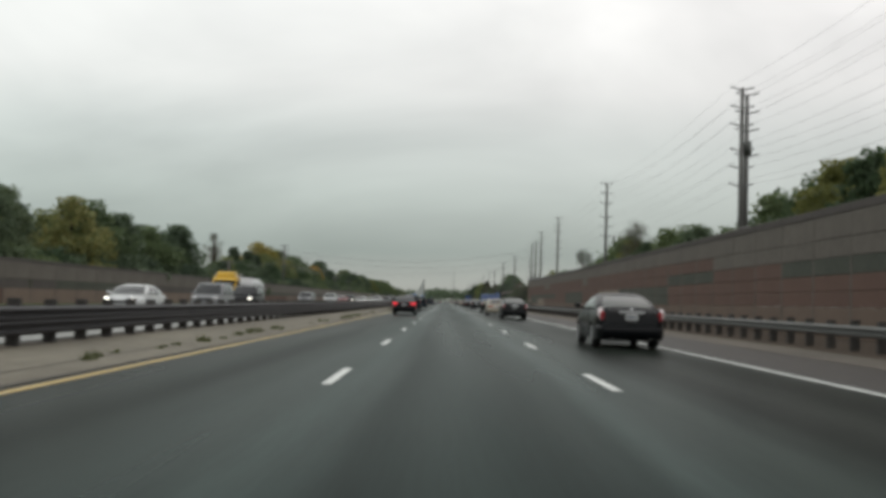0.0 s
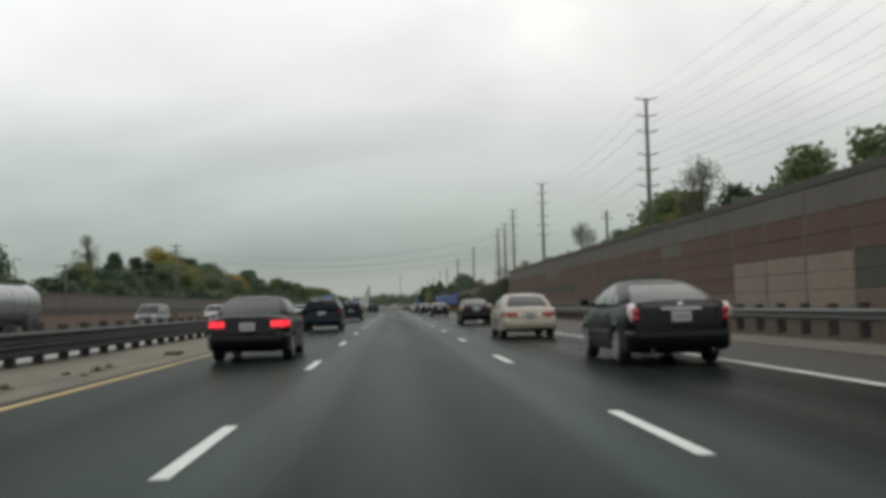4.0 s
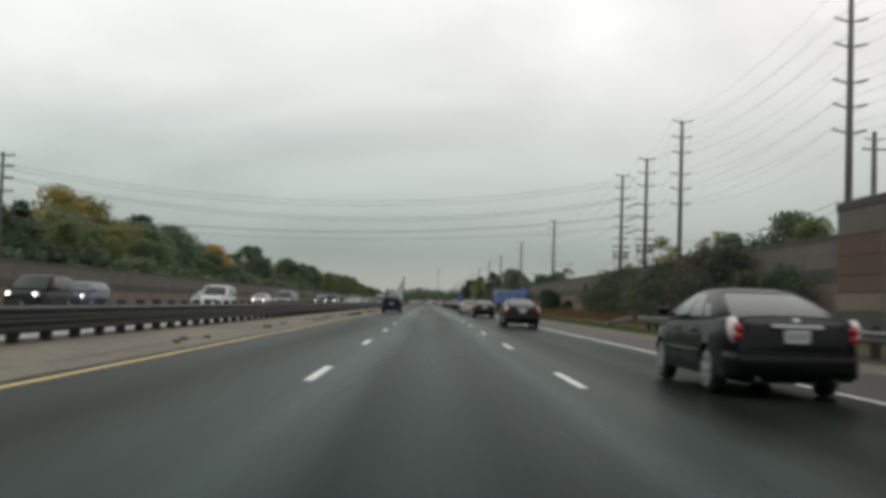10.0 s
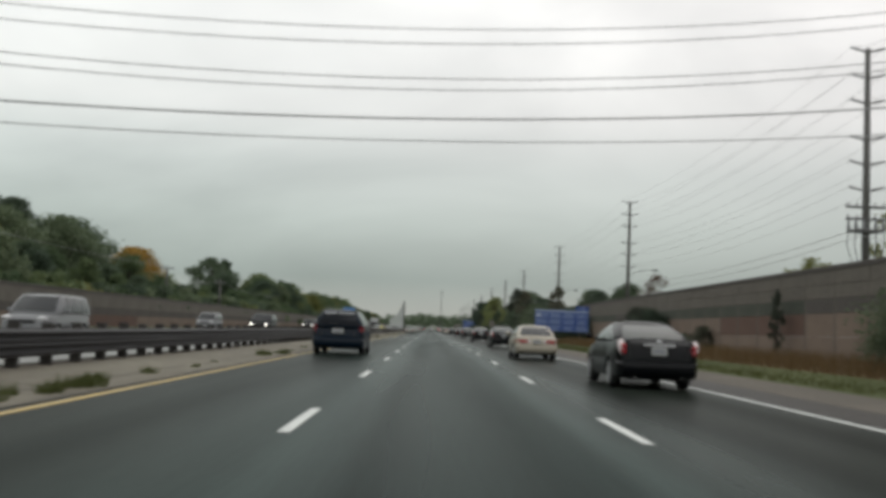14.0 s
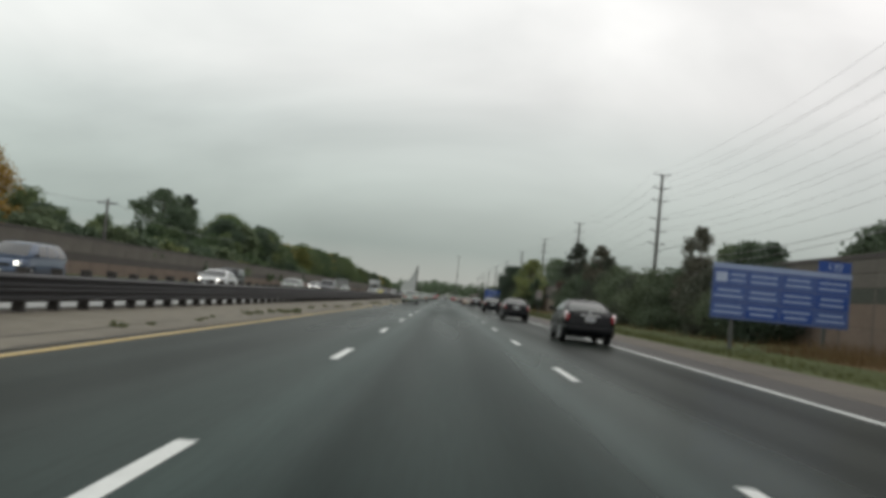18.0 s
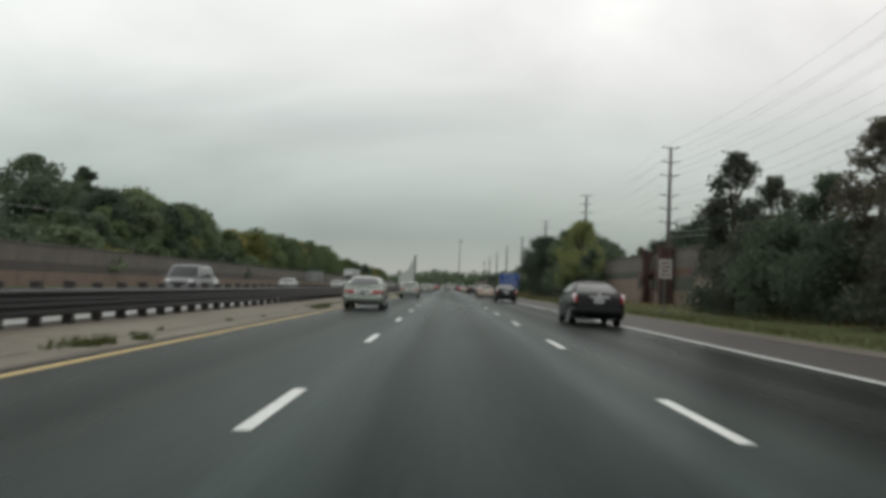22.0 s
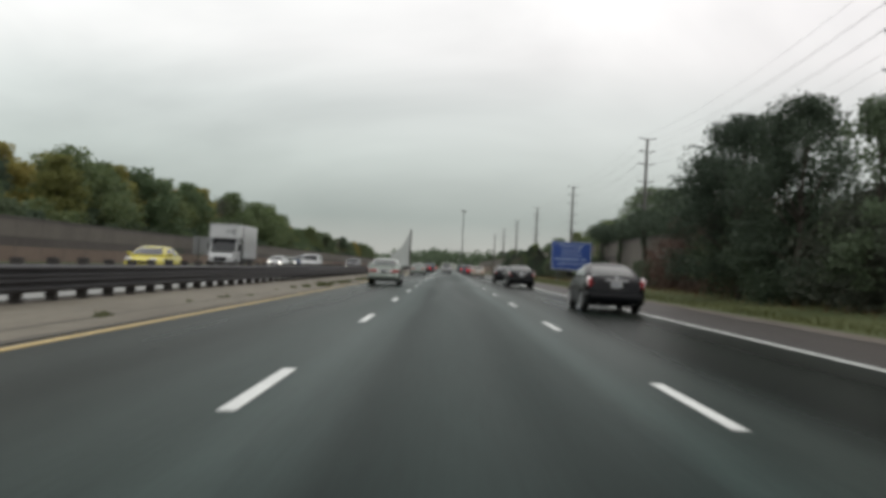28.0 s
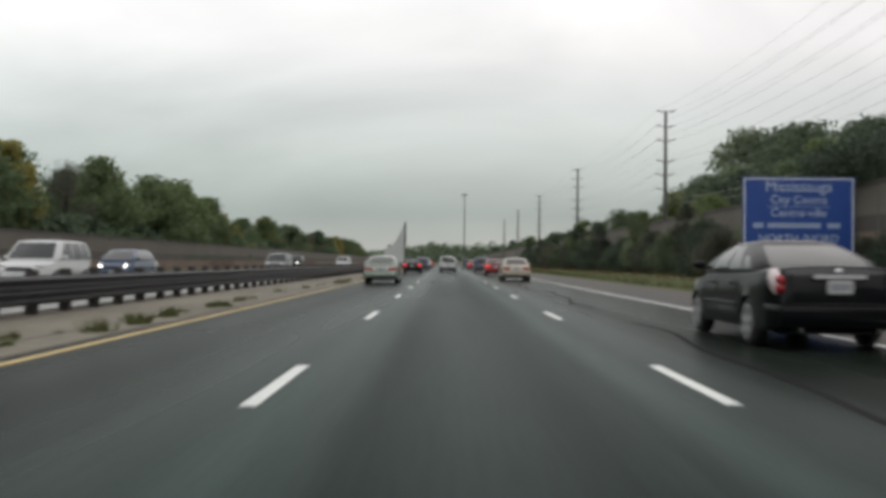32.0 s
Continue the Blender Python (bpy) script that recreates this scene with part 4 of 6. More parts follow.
# ---------------------------------------------------------------- noise walls
def noise_wall(name, label, x, y_from, y_to, bay, rows, z_top, parts_from, parts_to, choose, cope=0.3):
    """Posts every bay and stacked panels between them."""
    w = thing(name, label, "noise wall", kind="structure")
    meshes = {}
    posts = Shape().box(-0.098, 0.098, -0.075, 0.075, -0.3, z_top - cope - 0.004, 0.01)
    post_me = posts.mesh("post", M_W_POST)
    cope_me = Shape().box(-0.12, 0.12, 0.004, bay - 0.004, z_top - cope, z_top, 0.02).mesh("coping", M_W_COPE)
    rest = {}
    nb = int((y_to - y_from) / bay)
    rest_posts, rest_cope = Shape(), Shape()
    for b in range(nb):
        y = y_from + b * bay
        single = parts_from <= y < parts_to
        if single:
            ob = part("post", post_me, parent=w)
            ob.location = (x, y, 0)
            ob = part("coping", cope_me, parent=w)
            ob.location = (x, y, 0)
        else:
            rest_posts.box(x - 0.098, x + 0.098, y - 0.075, y + 0.075, -0.3, z_top - cope - 0.004)
            rest_cope.box(x - 0.12, x + 0.12, y + 0.004, y + bay - 0.004, z_top - cope, z_top)
        for r, (z0, z1) in enumerate(zip(rows, rows[1:])):
            m = choose(b, r)
            if single:
                key = (r, m.name)
                if key not in meshes:
                    meshes[key] = Shape().box(-0.09, 0.09, 0.08, bay - 0.08, z0 + 0.006, z1 - 0.006, 0.014).mesh("panel", m)
                ob = part("panel", meshes[key], parent=w)
                ob.location = (x + 0.004 * ((b * 7 + r * 3) % 5 - 2), y, 0)
            else:
                rest.setdefault(m.name, (Shape(), m))[0].box(x - 0.09, x + 0.09, y + 0.08, y + bay - 0.08, z0 + 0.006, z1 - 0.006)
    for s, m in rest.values():
        tagged(part("panels", s, m, w), kind="stuff")
    if rest_posts.v:
        tagged(part("posts", rest_posts, M_W_POST, w), kind="stuff")
        tagged(part("copings", rest_cope, M_W_COPE, w), kind="stuff")
    return w


run1 = random.Random(4)
green_run = []
while len(green_run) < 400:
    kind = run1.choice((0, 1, 1, 2))
    green_run += [kind] * run1.randrange(3, 8)


# stepped colour fields of the tall wall: the stretch each reaches to, then its rows from the foot to the top
# (t tan, p pale tan, b brown, r red, g dark green, y grey)
FIELDS = ((31, "bbrrgyy"), (42, "bbrrryy"), (53, "bbrrgry"), (73, "bbggrry"), (83, "bppprry"), (90, "bbrrrry"), (95, "bbrrryy"), (109, "bbggrry"),
          (119, "bbrrrry"), (128, "bbrgrry"), (137, "bbrgryy"), (149, "bppgrry"), (157, "bbggrry"), (170, "bgtrrry"))
KEY = {"t": M_W_TAN, "b": M_W_BROWN, "p": M_W_PALE, "r": M_W_RED, "g": M_W_GREEN, "y": M_W_GREY, "k": M_W_PINK, "c": M_W_COPE}
FIELDS_FAR = ((190, "kkgyy"), (206, "krgyy"), (232, "kkgyy"), (247, "kkcyy"), (262, "krgyy"), (285, "kkgyy"), (300, "krcyy"), (330, "kkgyy"), (352, "krgyy"), (376, "kkgyy"), (396, "kkcyy"), (409, "ppgyy"),
              (418, "kgryy"), (432, "kgryy"), (448, "kkgyy"), (480, "kkgyy"), (505, "kkcyy"), (530, "kkgyy"), (552, "kyyyy"), (580, "kkcyy"))


def field_at(fields, y):
    for reach, rows in fields:
        if y < reach:
            return rows
    return fields[int(y / 21) % len(fields)][1]


noise_wall("wall_outer", "tall banded concrete noise wall in tan, green, red and grey", 14.0, -60, 168, 3.8, (-0.2, 0.7, 1.3, 1.9, 2.5, 3.15, 3.85, 4.75), 5.05, 18, 168,
           lambda b, r: KEY[field_at(FIELDS, -60 + 3.8 * b)[r]])
noise_wall("wall_outer_far", "set-back noise wall of grey and reddish concrete panels", 18.3, 168, 1000, 3.8, (-0.2, 1.5, 2.6, 3.3, 3.95, 4.6), 4.85, 190, 418,
           lambda b, r: KEY[field_at(FIELDS_FAR, 168 + 3.8 * b)[r]], 0.25)
noise_wall("wall_opposite", "long grey and pinkish noise wall beyond the oncoming lanes", -33.5, -60, 1000, 5.2, (-0.2, 1.1, 1.85, 3.15), 3.4, 55, 420,
           lambda b, r: (M_W_PINK if green_run[b % 300] else M_W_RED, M_W_COPE if green_run[b % 300 + 20] else M_W_GREEN, M_W_GREY)[r], 0.25)
tagged(part("wall_return", Shape().box(14.0, 18.3, 167.9, 168.15, -0.2, 5.0, 0.02), M_W_TAN), "end panel where the noise wall steps back", "noise wall", kind="structure")


# ---------------------------------------------------------------- guardrails
def beam_profile(face):
    """Section of a corrugated beam 0.31 m high, as (out, up)."""
    pts = [(0.0, -0.155), (0.03, -0.15), (0.08, -0.10), (0.08, -0.06), (0.02, -0.02), (0.02, 0.02), (0.08, 0.06), (0.08, 0.10), (0.03, 0.15), (0.0, 0.155)]
    return [(face * a, b) for a, b in pts]


def beam(face, z, length, x=0.0, y=0.0, shape=None):
    s = shape or Shape()
    prof = beam_profile(face)
    inner = [(a - face * 0.006, b) for a, b in reversed(prof)]
    ring = prof + inner
    s.loft([[(x + a, y, z + b) for a, b in ring], [(x + a, y + length, z + b) for a, b in ring]])
    return s


def guardrail(name, label, x, face, y_from, y_to, spacing, heights, steel, parts_to, post_top, double=False):
    gr = thing(name, label, "guardrail", kind="structure")
    n = int((y_to - y_from) / spacing)
    back = 0.17
    p = Shape()
    p.box(-back if face > 0 else -0.06, 0.06 if face > 0 else back, -0.09, 0.09, -0.3, post_top, 0.012)
    post_me = p.mesh("post", M_POST_WOOD)
    beam_me = {z: beam(face, z, spacing * 2 - 0.004).mesh("beam", steel) for z in heights}
    rest_p, rest_b = Shape(), Shape()
    off = face * 0.105 if face > 0 else -0.105
    for k in range(n):
        y = y_from + k * spacing
        if y < parts_to:
            ob = part("post", post_me, parent=gr)
            ob.location = (x - face * 0.11, y, ((k * 37) % 7 - 3) * 0.006)
        else:
            rest_p.box(x - face * 0.11 - 0.1, x - face * 0.11 + 0.1, y - 0.09, y + 0.09, -0.3, post_top)
        if k % 2 == 0:
            for z in heights:
                if y < parts_to:
                    ob = part("beam", beam_me[z], parent=gr)
                    ob.location = (x, y, 0)
                else:
                    beam(face, z, spacing * 2 + 0.02, x, y, rest_b)
    if rest_p.v:
        tagged(part("posts", rest_p, M_POST_WOOD, gr), kind="stuff")
        tagged(part("beams", rest_b, steel, gr), kind="stuff")
    if double:
        s = Shape()
        for z in heights:
            beam(-face, z, y_to - y_from, x - face * 0.42, y_from, s)
        part("back_beam", s, steel, gr)
    return gr


guardrail("guardrail_median", "dark steel double-beam guardrail on tarred wooden posts", -8.55, 1, -17.5, 900, 1.875, (0.60, 0.34), M_STEEL_DARK, 545, 0.90, double=True)
guardrail("guardrail_outer", "grey steel beam guardrail on dark posts beside the gravel", 10.85, -1, -40, 188, 1.8, (0.61,), M_STEEL, 400, 0.90)
term = Shape()
term.loft([[(10.85 + a, 188.2, 0.61 + b) for a, b in beam_profile(-1)], [(10.95 + a, 194, 0.35 + b) for a, b in beam_profile(-1)], [(11.1 + a, 199, -0.1 + b) for a, b in beam_profile(-1)]], caps=False, closed=False)
part("end_terminal", term, M_STEEL, bpy.data.objects["guardrail_outer"], "beam end bent down into the ground")


# ---------------------------------------------------------------- utility poles and lines
def utility_pole(x, y, h, tiers, label, lamp=None, low=(), thick=1.0, group="power poles along the outer wall", cluster=0.0):
    p = thing("utility_pole", label, "utility pole", group, at=pose(x, y, 0))
    part("pole", Shape().tube([(0, 0, -0.5), (0, 0, h * 0.5), (0, 0, h)], [0.235 * thick, 0.19 * thick, 0.13 * thick], 10), M_POLE_WOOD, p, smooth=True)
    for z in tiers:
        for s in (-1, 1):
            a = Shape().tube([(s * 0.1, 0, z - 0.04), (s * 0.32, 0, z + 0.02)], [0.065, 0.05], 6)
            arm = part("bracket_arm", a, M_ARM, p)
            ins = Shape()
            pts, rad = [], []
            for q in range(7):
                pts += [(s * (0.32 + 0.085 * q), 0, z + 0.02 + 0.022 * q), (s * (0.355 + 0.085 * q), 0, z + 0.03 + 0.022 * q)]
                rad += [0.035, 0.078]
            part("insulator", ins.tube(pts, rad, 8), M_CERAMIC, arm)
    for z in low:
        part("crossarm", Shape().box(-1.0, 1.0, -0.07, 0.07, z - 0.06, z + 0.06), M_ARM, p)
        for s in (-0.9, -0.45, 0.45, 0.9):
            part("insulator", Shape().tube([(s, 0, z + 0.06), (s, 0, z + 0.24)], [0.05, 0.03], 6), M_CERAMIC, p)
    if cluster:
        # cable ends on a ring bracket, with loops that run down into a riser
        ring = part("ring_bracket", Shape().box(-0.75, 0.75, -0.5, -0.38, cluster - 0.06, cluster + 0.06).box(-0.75, 0.75, 0.38, 0.5, cluster - 0.06, cluster + 0.06).box(-0.75, -0.63, -0.38, 0.38, cluster - 0.06, cluster + 0.06).box(0.63, 0.75, -0.38, 0.38, cluster - 0.06, cluster + 0.06), M_ARM, p)
        for sx, sy in ((-0.68, -0.45), (-0.68, 0.45), (0.68, -0.45), (0.68, 0.45), (-0.3, -0.45), (0.3, -0.45)):
            part("cable_end", Shape().tube([(sx, sy, cluster + 0.06), (sx, sy, cluster + 0.2), (sx, sy, cluster + 0.35), (sx, sy, cluster + 0.62)], [0.07, 0.10, 0.07, 0.03], 7), M_CERAMIC, ring)
            part("jumper", Shape().tube([(sx, sy, cluster), (sx * 1.1, sy, cluster - 0.7), (sx * 0.8, sy * 0.8, cluster - 1.5), (sx * 0.2, sy * 0.5, cluster - 2.1)], 0.020, 5), M_TRIM_CABLE, ring)
        part("riser", Shape().tube([(0, -0.24, cluster - 2.2), (0, -0.24, 0.0)], 0.09, 7), M_ARM, p)
    if lamp:
        la = part("lamp_arm", Shape().tube([(0.1, 0, lamp), (0.9, 0, lamp + 0.55), (2.0, 0, lamp + 0.85), (2.6, 0, lamp + 0.85)], [0.04, 0.035, 0.03, 0.03], 6), M_ARM, p)
        part("lamp_head", Shape().blob((2.95, 0, lamp + 0.83), (0.42, 0.16, 0.10)), M_STEEL, la, smooth=True)
    return p


POLES = [(20.6, 0.0, 17.1), (20.7, 61.8, 17.2), (20.6, 124.5, 17.4), (20.6, 183.6, 17.5), (20.7, 219.2, 17.2), (20.8, 233.7, 16.0), (20.9, 247.1, 16.0), (20.8, 308.8, 15.8), (20.6, 368.9, 15.6),
         (20.3, 430.5, 15.0), (20.5, 490.9, 15.8), (20.2, 551.4, 15.6), (19.6, 609.3, 15.0), (18.9, 666.3, 14.8), (18.6, 724.0, 14.6), (18.4, 782.0, 14.6), (18.2, 840, 14.5)]
TIERS = (0.12, 1.46, 2.75, 4.6, 5.85, 7.15)
for k, (x, y, h) in enumerate(POLES):
    low = (h - 8.0, h - 8.6) if k in (5, 6) else ()
    utility_pole(x, y, h, [h - t for t in TIERS], "tall weathered wooden pole with paired bracket arms behind the wall", 7.6 if k in (7, 8, 9) else None, low, cluster=h - 9.2 if k in (5, 6) else 0.0)
    if k == 1:
        tr = thing("transformer", "grey pole transformer drum hung on the utility pole", "transformer", at=pose(x + 0.45, y, h - 4.4))
        part("drum", Shape().tube([(0, 0, -0.5), (0, 0, 0.45), (0, 0, 0.52)], [0.28, 0.28, 0.2], 12), M_STEEL, tr, smooth=True)
        part("bracket", Shape().box(-0.45, -0.2, -0.05, 0.05, -0.3, 0.3), M_ARM, tr)
utility_pole(21.2, 62.3, 16.8, [16.9 - t for t in TIERS[:4]], "second wooden pole close beside its neighbour with short arms")
utility_pole(36.7, 218.3, 16.7, (16.0,), "thick short-armed wooden pole standing well behind the wall", low=(15.2,), thick=1.5)


def cable(points, sag, r, seg=10):
    s = Shape()
    pts = []
    for a, b in zip(points, points[1:]):
        a, b = V3(a), V3(b)
        for q in range(seg):
            t = q / seg
            p = a.lerp(b, t)
            p.z -= sag * 4 * t * (1 - t)
            pts.append(p)
    pts.append(V3(points[-1]))
    return s.tube(pts, r, 4)


for t in TIERS:
    for s in (-0.82, 0.82):
        ob = part("power_cable", cable([(x + s, y, h - t + 0.16) for x, y, h in POLES], 0.9, 0.009), M_WIRE)
        tagged(ob, "thin grey power line strung from pole to pole", "power line", "power lines along the wall")
for z, sag in ((6.6, 0.7), (6.2, 0.8)):
    ob = part("power_cable", cable([(x - 0.2, y, z + 0.4) for x, y, h in POLES], sag, 0.018), M_WIRE)
    tagged(ob, "low sagging cable strung along the poles", "power line", "power lines along the wall")

# opposite side poles and the lines that cross the highway
utility_pole(-36.6, 220.1, 12.6, (), "wooden pole with stacked crossarms behind the opposite wall", low=(12.3, 11.4, 10.4, 9.3, 8.0), group="poles behind the opposite wall")
utility_pole(-35.7, 371.0, 7.8, (), "short wooden pole with a single crossarm behind the opposite wall", low=(7.3,), group="poles behind the opposite wall")
utility_pole(-36.0, 158.0, 6.8, (), "short wooden pole with a single crossarm behind the opposite wall", low=(6.5,), group="poles behind the opposite wall")
utility_pole(-38.0, 344.6, 8.4, (), "short wooden pole with a single crossarm behind the opposite wall", low=(8.1,), group="poles behind the opposite wall")
for zr, zl, sag, dx, r in ((14.1, 11.6, 2.8, -0.8, 0.018), (13.75, 11.25, 2.8, 0.7, 0.018), (12.25, 10.55, 2.85, -0.8, 0.018), (12.05, 10.35, 2.9, 0.8, 0.018), (10.42, 7.98, 1.92, 0.0, 0.030), (9.35, 7.22, 1.66, 0.0, 0.018)):
    ob = part("power_cable", cable([(-36.6, 220.1 + 0.3 * dx, zl), (20.0, 233.7 + 0.3 * dx, zr)], sag, r, 28), M_WIRE)
    tagged(ob, "dark power line sagging across the whole highway", "power line", "power lines across the highway")
for z in (11.5, 10.25, 8.95):
    pts = [(19.95 - 0.10 * u, 233.7 + 0.02 * u, z + 0.02 - 0.045 * u) for u in range(12)]
    ob = part("strain_insulator", Shape().tube(pts, [0.035, 0.085] * 6, 7), M_INS_DARK)
    tagged(ob, "dark ribbed strain insulator on a line leaving the pole", "insulator", "strain insulators at the crossing pole")
for a, b in (((-36.0, 158, 6.7), (-36.6, 220.1, 9.2)), ((-36.6, 220.1, 9.2), (-38.0, 344.6, 8.3)), ((-38.0, 344.6, 8.3), (-35.7, 371.0, 7.6)), ((-35.7, 371.0, 7.6), (-36, 440, 7.2))):
    ob = part("power_cable", cable([a, b], 1.0, 0.02), M_WIRE)
    tagged(ob, "thin cable sagging between the short poles", "power line", "cables behind the opposite wall")

# ---------------------------------------------------------------- signs and pillars
def words(text, size, parent, at, material, name="lettering"):
    cu = bpy.data.curves.new(name, "FONT")
    cu.body, cu.size, cu.align_x, cu.align_y, cu.extrude = text, size, "CENTER", "CENTER", 0.004
    tmp = bpy.data.objects.new("tmp_text", cu)
    scene.collection.objects.link(tmp)
    dg = bpy.context.evaluated_depsgraph_get()
    me = bpy.data.meshes.new_from_object(tmp.evaluated_get(dg))
    bpy.data.objects.remove(tmp)
    me.materials.clear()
    me.materials.append(material)
    ob = part(name, me, parent=parent)
    ob.matrix_basis = Matrix.Translation(at) @ Euler((radians(90), 0, 0)).to_matrix().to_4x4()
    return ob


def bar(parent, x0, x1, z, h, y, material, name="text_bar"):
    return part(name, Shape().box(x0, x1, y - 0.006, y, z - h / 2, z + h / 2), material, parent)


# service sign: four columns of faded panels under a pale strip
s1 = thing("road_sign", "wide blue highway sign with rows of faded panels on two posts", "road sign", "highway signs", at=pose(13.5, 306.5, 0))
for x in (-1.9, 1.9):
    part("post", Shape().box(x - 0.07, x + 0.07, 0.06, 0.20, -0.3, 3.3), M_STEEL, s1)
part("board", Shape().box(-2.85, 2.85, 0.0, 0.05, 1.35, 3.42, 0.012), M_BLUE_FADED, s1)
part("header_strip", Shape().box(-2.85, 2.85, -0.012, 0.05, 3.42, 3.62, 0.006), M_PALE, s1, "pale strip along the top of the board")
tab = part("exit_tab", Shape().box(1.45, 2.8, 0.0, 0.05, 3.64, 4.10, 0.012), M_BLUE, s1)
words("130", 0.42, tab, (2.12, -0.006, 3.87), M_SIGN_TEXT)
rng = random.Random(9)
for q in range(4):
    for r, z in enumerate((3.06, 2.40, 1.74)):
        x = -2.80 + 1.41 * q
        pale = r < 2 and q in (0,) or rng.random() < 0.25
        pnl = part("row_panel", Shape().box(x, x + 1.33, -0.012, 0.0, z - 0.28, z + 0.28, 0.004), M_BLUE_PANEL if pale else M_BLUE, s1)
        if q == 0 and r == 0:
            part("pictogram", Shape().box(x + 0.08, x + 0.55, -0.02, -0.012, z - 0.2, z + 0.2), M_SIGN_TEXT, pnl, "pale square pictogram")
        for line in (0.12, -0.12):
            w = rng.uniform(0.45, 0.62)
            a = x + (0.68 if q == 0 and r == 0 else 0.66 - w)
            part("text_bar", Shape().box(a, min(a + 2 * w, x + 1.28), -0.02, -0.012, z + line - 0.05, z + line + 0.05), M_PALE, pnl)

s2 = thing("road_sign", "blue highway sign with white border and lettering on two posts", "road sign", "highway signs", at=pose(13.2, 554.7, 0))
for x in (-1.4, 1.4):
    part("post", Shape().box(x - 0.07, x + 0.07, 0.06, 0.20, -0.3, 4.3), M_STEEL, s2)
part("board", Shape().box(-2.15, 2.15, 0.0, 0.05, 1.45, 4.48, 0.012), M_BLUE, s2)
for x0, x1, z0, z1 in ((-2.1, 2.1, 4.39, 4.43), (-2.1, 2.1, 1.5, 1.54), (-2.1, -2.06, 1.54, 4.39), (2.06, 2.1, 1.54, 4.39)):
    part("border", Shape().box(x0, x1, -0.008, 0.0, z0, z1), M_WHITE, s2)
words("Mississauga", 0.57, s2, (0, -0.006, 4.10), M_SIGN_TEXT)
words("City Centre", 0.45, s2, (0, -0.006, 3.60), M_SIGN_TEXT)
words("NORTH /NORD", 0.44, s2, (0, -0.006, 2.10), M_SIGN_TEXT)
words("Centre-ville", 0.45, s2, (0, -0.006, 3.10), M_SIGN_TEXT)
for x0, x1, z, h in ((-1.2, 1.2, 3.34, 0.03), (-1.75, -1.35, 2.62, 0.2), (-1.2, 0.85, 2.62, 0.2), (1.1, 1.6, 2.62, 0.2)):
    bar(s2, x0, x1, z, h, -0.004, M_PALE)

s3 = thing("road_sign", "small dull white traffic sign on a post before the bushes", "road sign", "highway signs", at=pose(10.9, 386.6, 0))
part("post", Shape().box(-0.04, 0.04, 0.03, 0.11, -0.3, 2.9), M_STEEL, s3)
part("board", Shape().box(-0.34, 0.34, 0.0, 0.03, 1.95, 2.95, 0.008), M_SIGN_DIM, s3)
for z, w in ((2.75, 0.2), (2.55, 0.24), (2.35, 0.18), (2.15, 0.22)):
    bar(s3, -w, w, z, 0.08, -0.003, M_W_RED)

s4 = thing("road_sign", "backs of grey aluminium sign panels facing the oncoming lanes", "road sign", "highway signs", at=pose(-31.0, 577, 0))
for x in (-1.2, 1.2):
    part("post", Shape().box(x - 0.08, x + 0.08, -0.2, -0.06, -0.3, 3.3), M_STEEL, s4)
for x in (-1.95, -0.63, 0.69):
    part("board", Shape().box(x, x + 1.26, -0.05, 0.0, 1.2, 3.5, 0.01), M_SIGN_BACK, s4)

def creeper(seed, w, h, count, size):
    """Leaves that clothe a column w wide and h high, with a ragged outline."""
    rs = np.random.RandomState(seed)
    centres = [(rs.uniform(-0.42, 0.42) * w, rs.uniform(-0.42, 0.42) * w, z) for z in np.linspace(0.1, h - 0.15, int(h * 7))]
    return leaf_cloud(rs, centres, (0.42 * w, 0.42 * w, 0.4), count, size, 1.0)


for k, (x, y, w, h) in enumerate(((17.5, 418.3, 0.9, 5.0), (17.6, 426.4, 0.62, 4.95))):
    p = thing("pillar", "square pillar overgrown with dark red creeper before the noise wall", "pillar", "pillars before the wall", at=pose(x, y, 0.2))
    part("shaft", Shape().box(-w / 2, w / 2, -w / 2, w / 2, -0.4, h - 0.35, 0.03), M_PILLAR, p)
    part("cap", Shape().box(-w / 2 - 0.06, w / 2 + 0.06, -w / 2 - 0.06, w / 2 + 0.06, h - 0.35, h - 0.2, 0.03), M_W_COPE, p)
    part("creeper", mesh_of("creeper", *creeper(40 + k, w + 0.22, h - 0.05, 2600, 0.075), M_LEAF_C), parent=p, label="dark red creeper leaves")
for k, (x, y, w, h) in enumerate(((17.5, 535.5, 0.55, 5.6), (17.5, 550.5, 0.5, 5.4), (17.5, 562, 0.6, 5.3))):
    p = thing("tree", "slim leaning tree clothed in dark ivy before the noise wall", "tree", "ivy-clad trees before the wall", at=pose(x, y, 0.2, 0, (-3, 4, 2)[k]))
    part("trunk", Shape().tube([(0, 0, -0.5), (0.05, 0, h * 0.5), (0, 0, h)], [0.16, 0.12, 0.07], 8), M_BARK, p, smooth=True)
    part("ivy", mesh_of("ivy", *creeper(50 + k, w, h, 1700, 0.075), M_LEAF_N), parent=p, label="dark green ivy leaves")
    rs = np.random.RandomState(60 + k)
    boughs = [(rs.uniform(-0.4, 1.8), rs.uniform(-4.0, 4.0), h + rs.uniform(-0.4, 0.9)) for q in range(22)]
    part("crown", mesh_of("crown", *leaf_cloud(rs, boughs, (1.2, 1.6, 0.9), 5000, 0.11), M_LEAF_N), parent=p)
    for c in boughs[::4]:
        part("limb", Shape().tube([(0, 0, h - 0.9), (c[0] * 0.4, c[1] * 0.5, 0.5 * (h + c[2])), c], [0.06, 0.045, 0.015], 5), M_BARK, p)

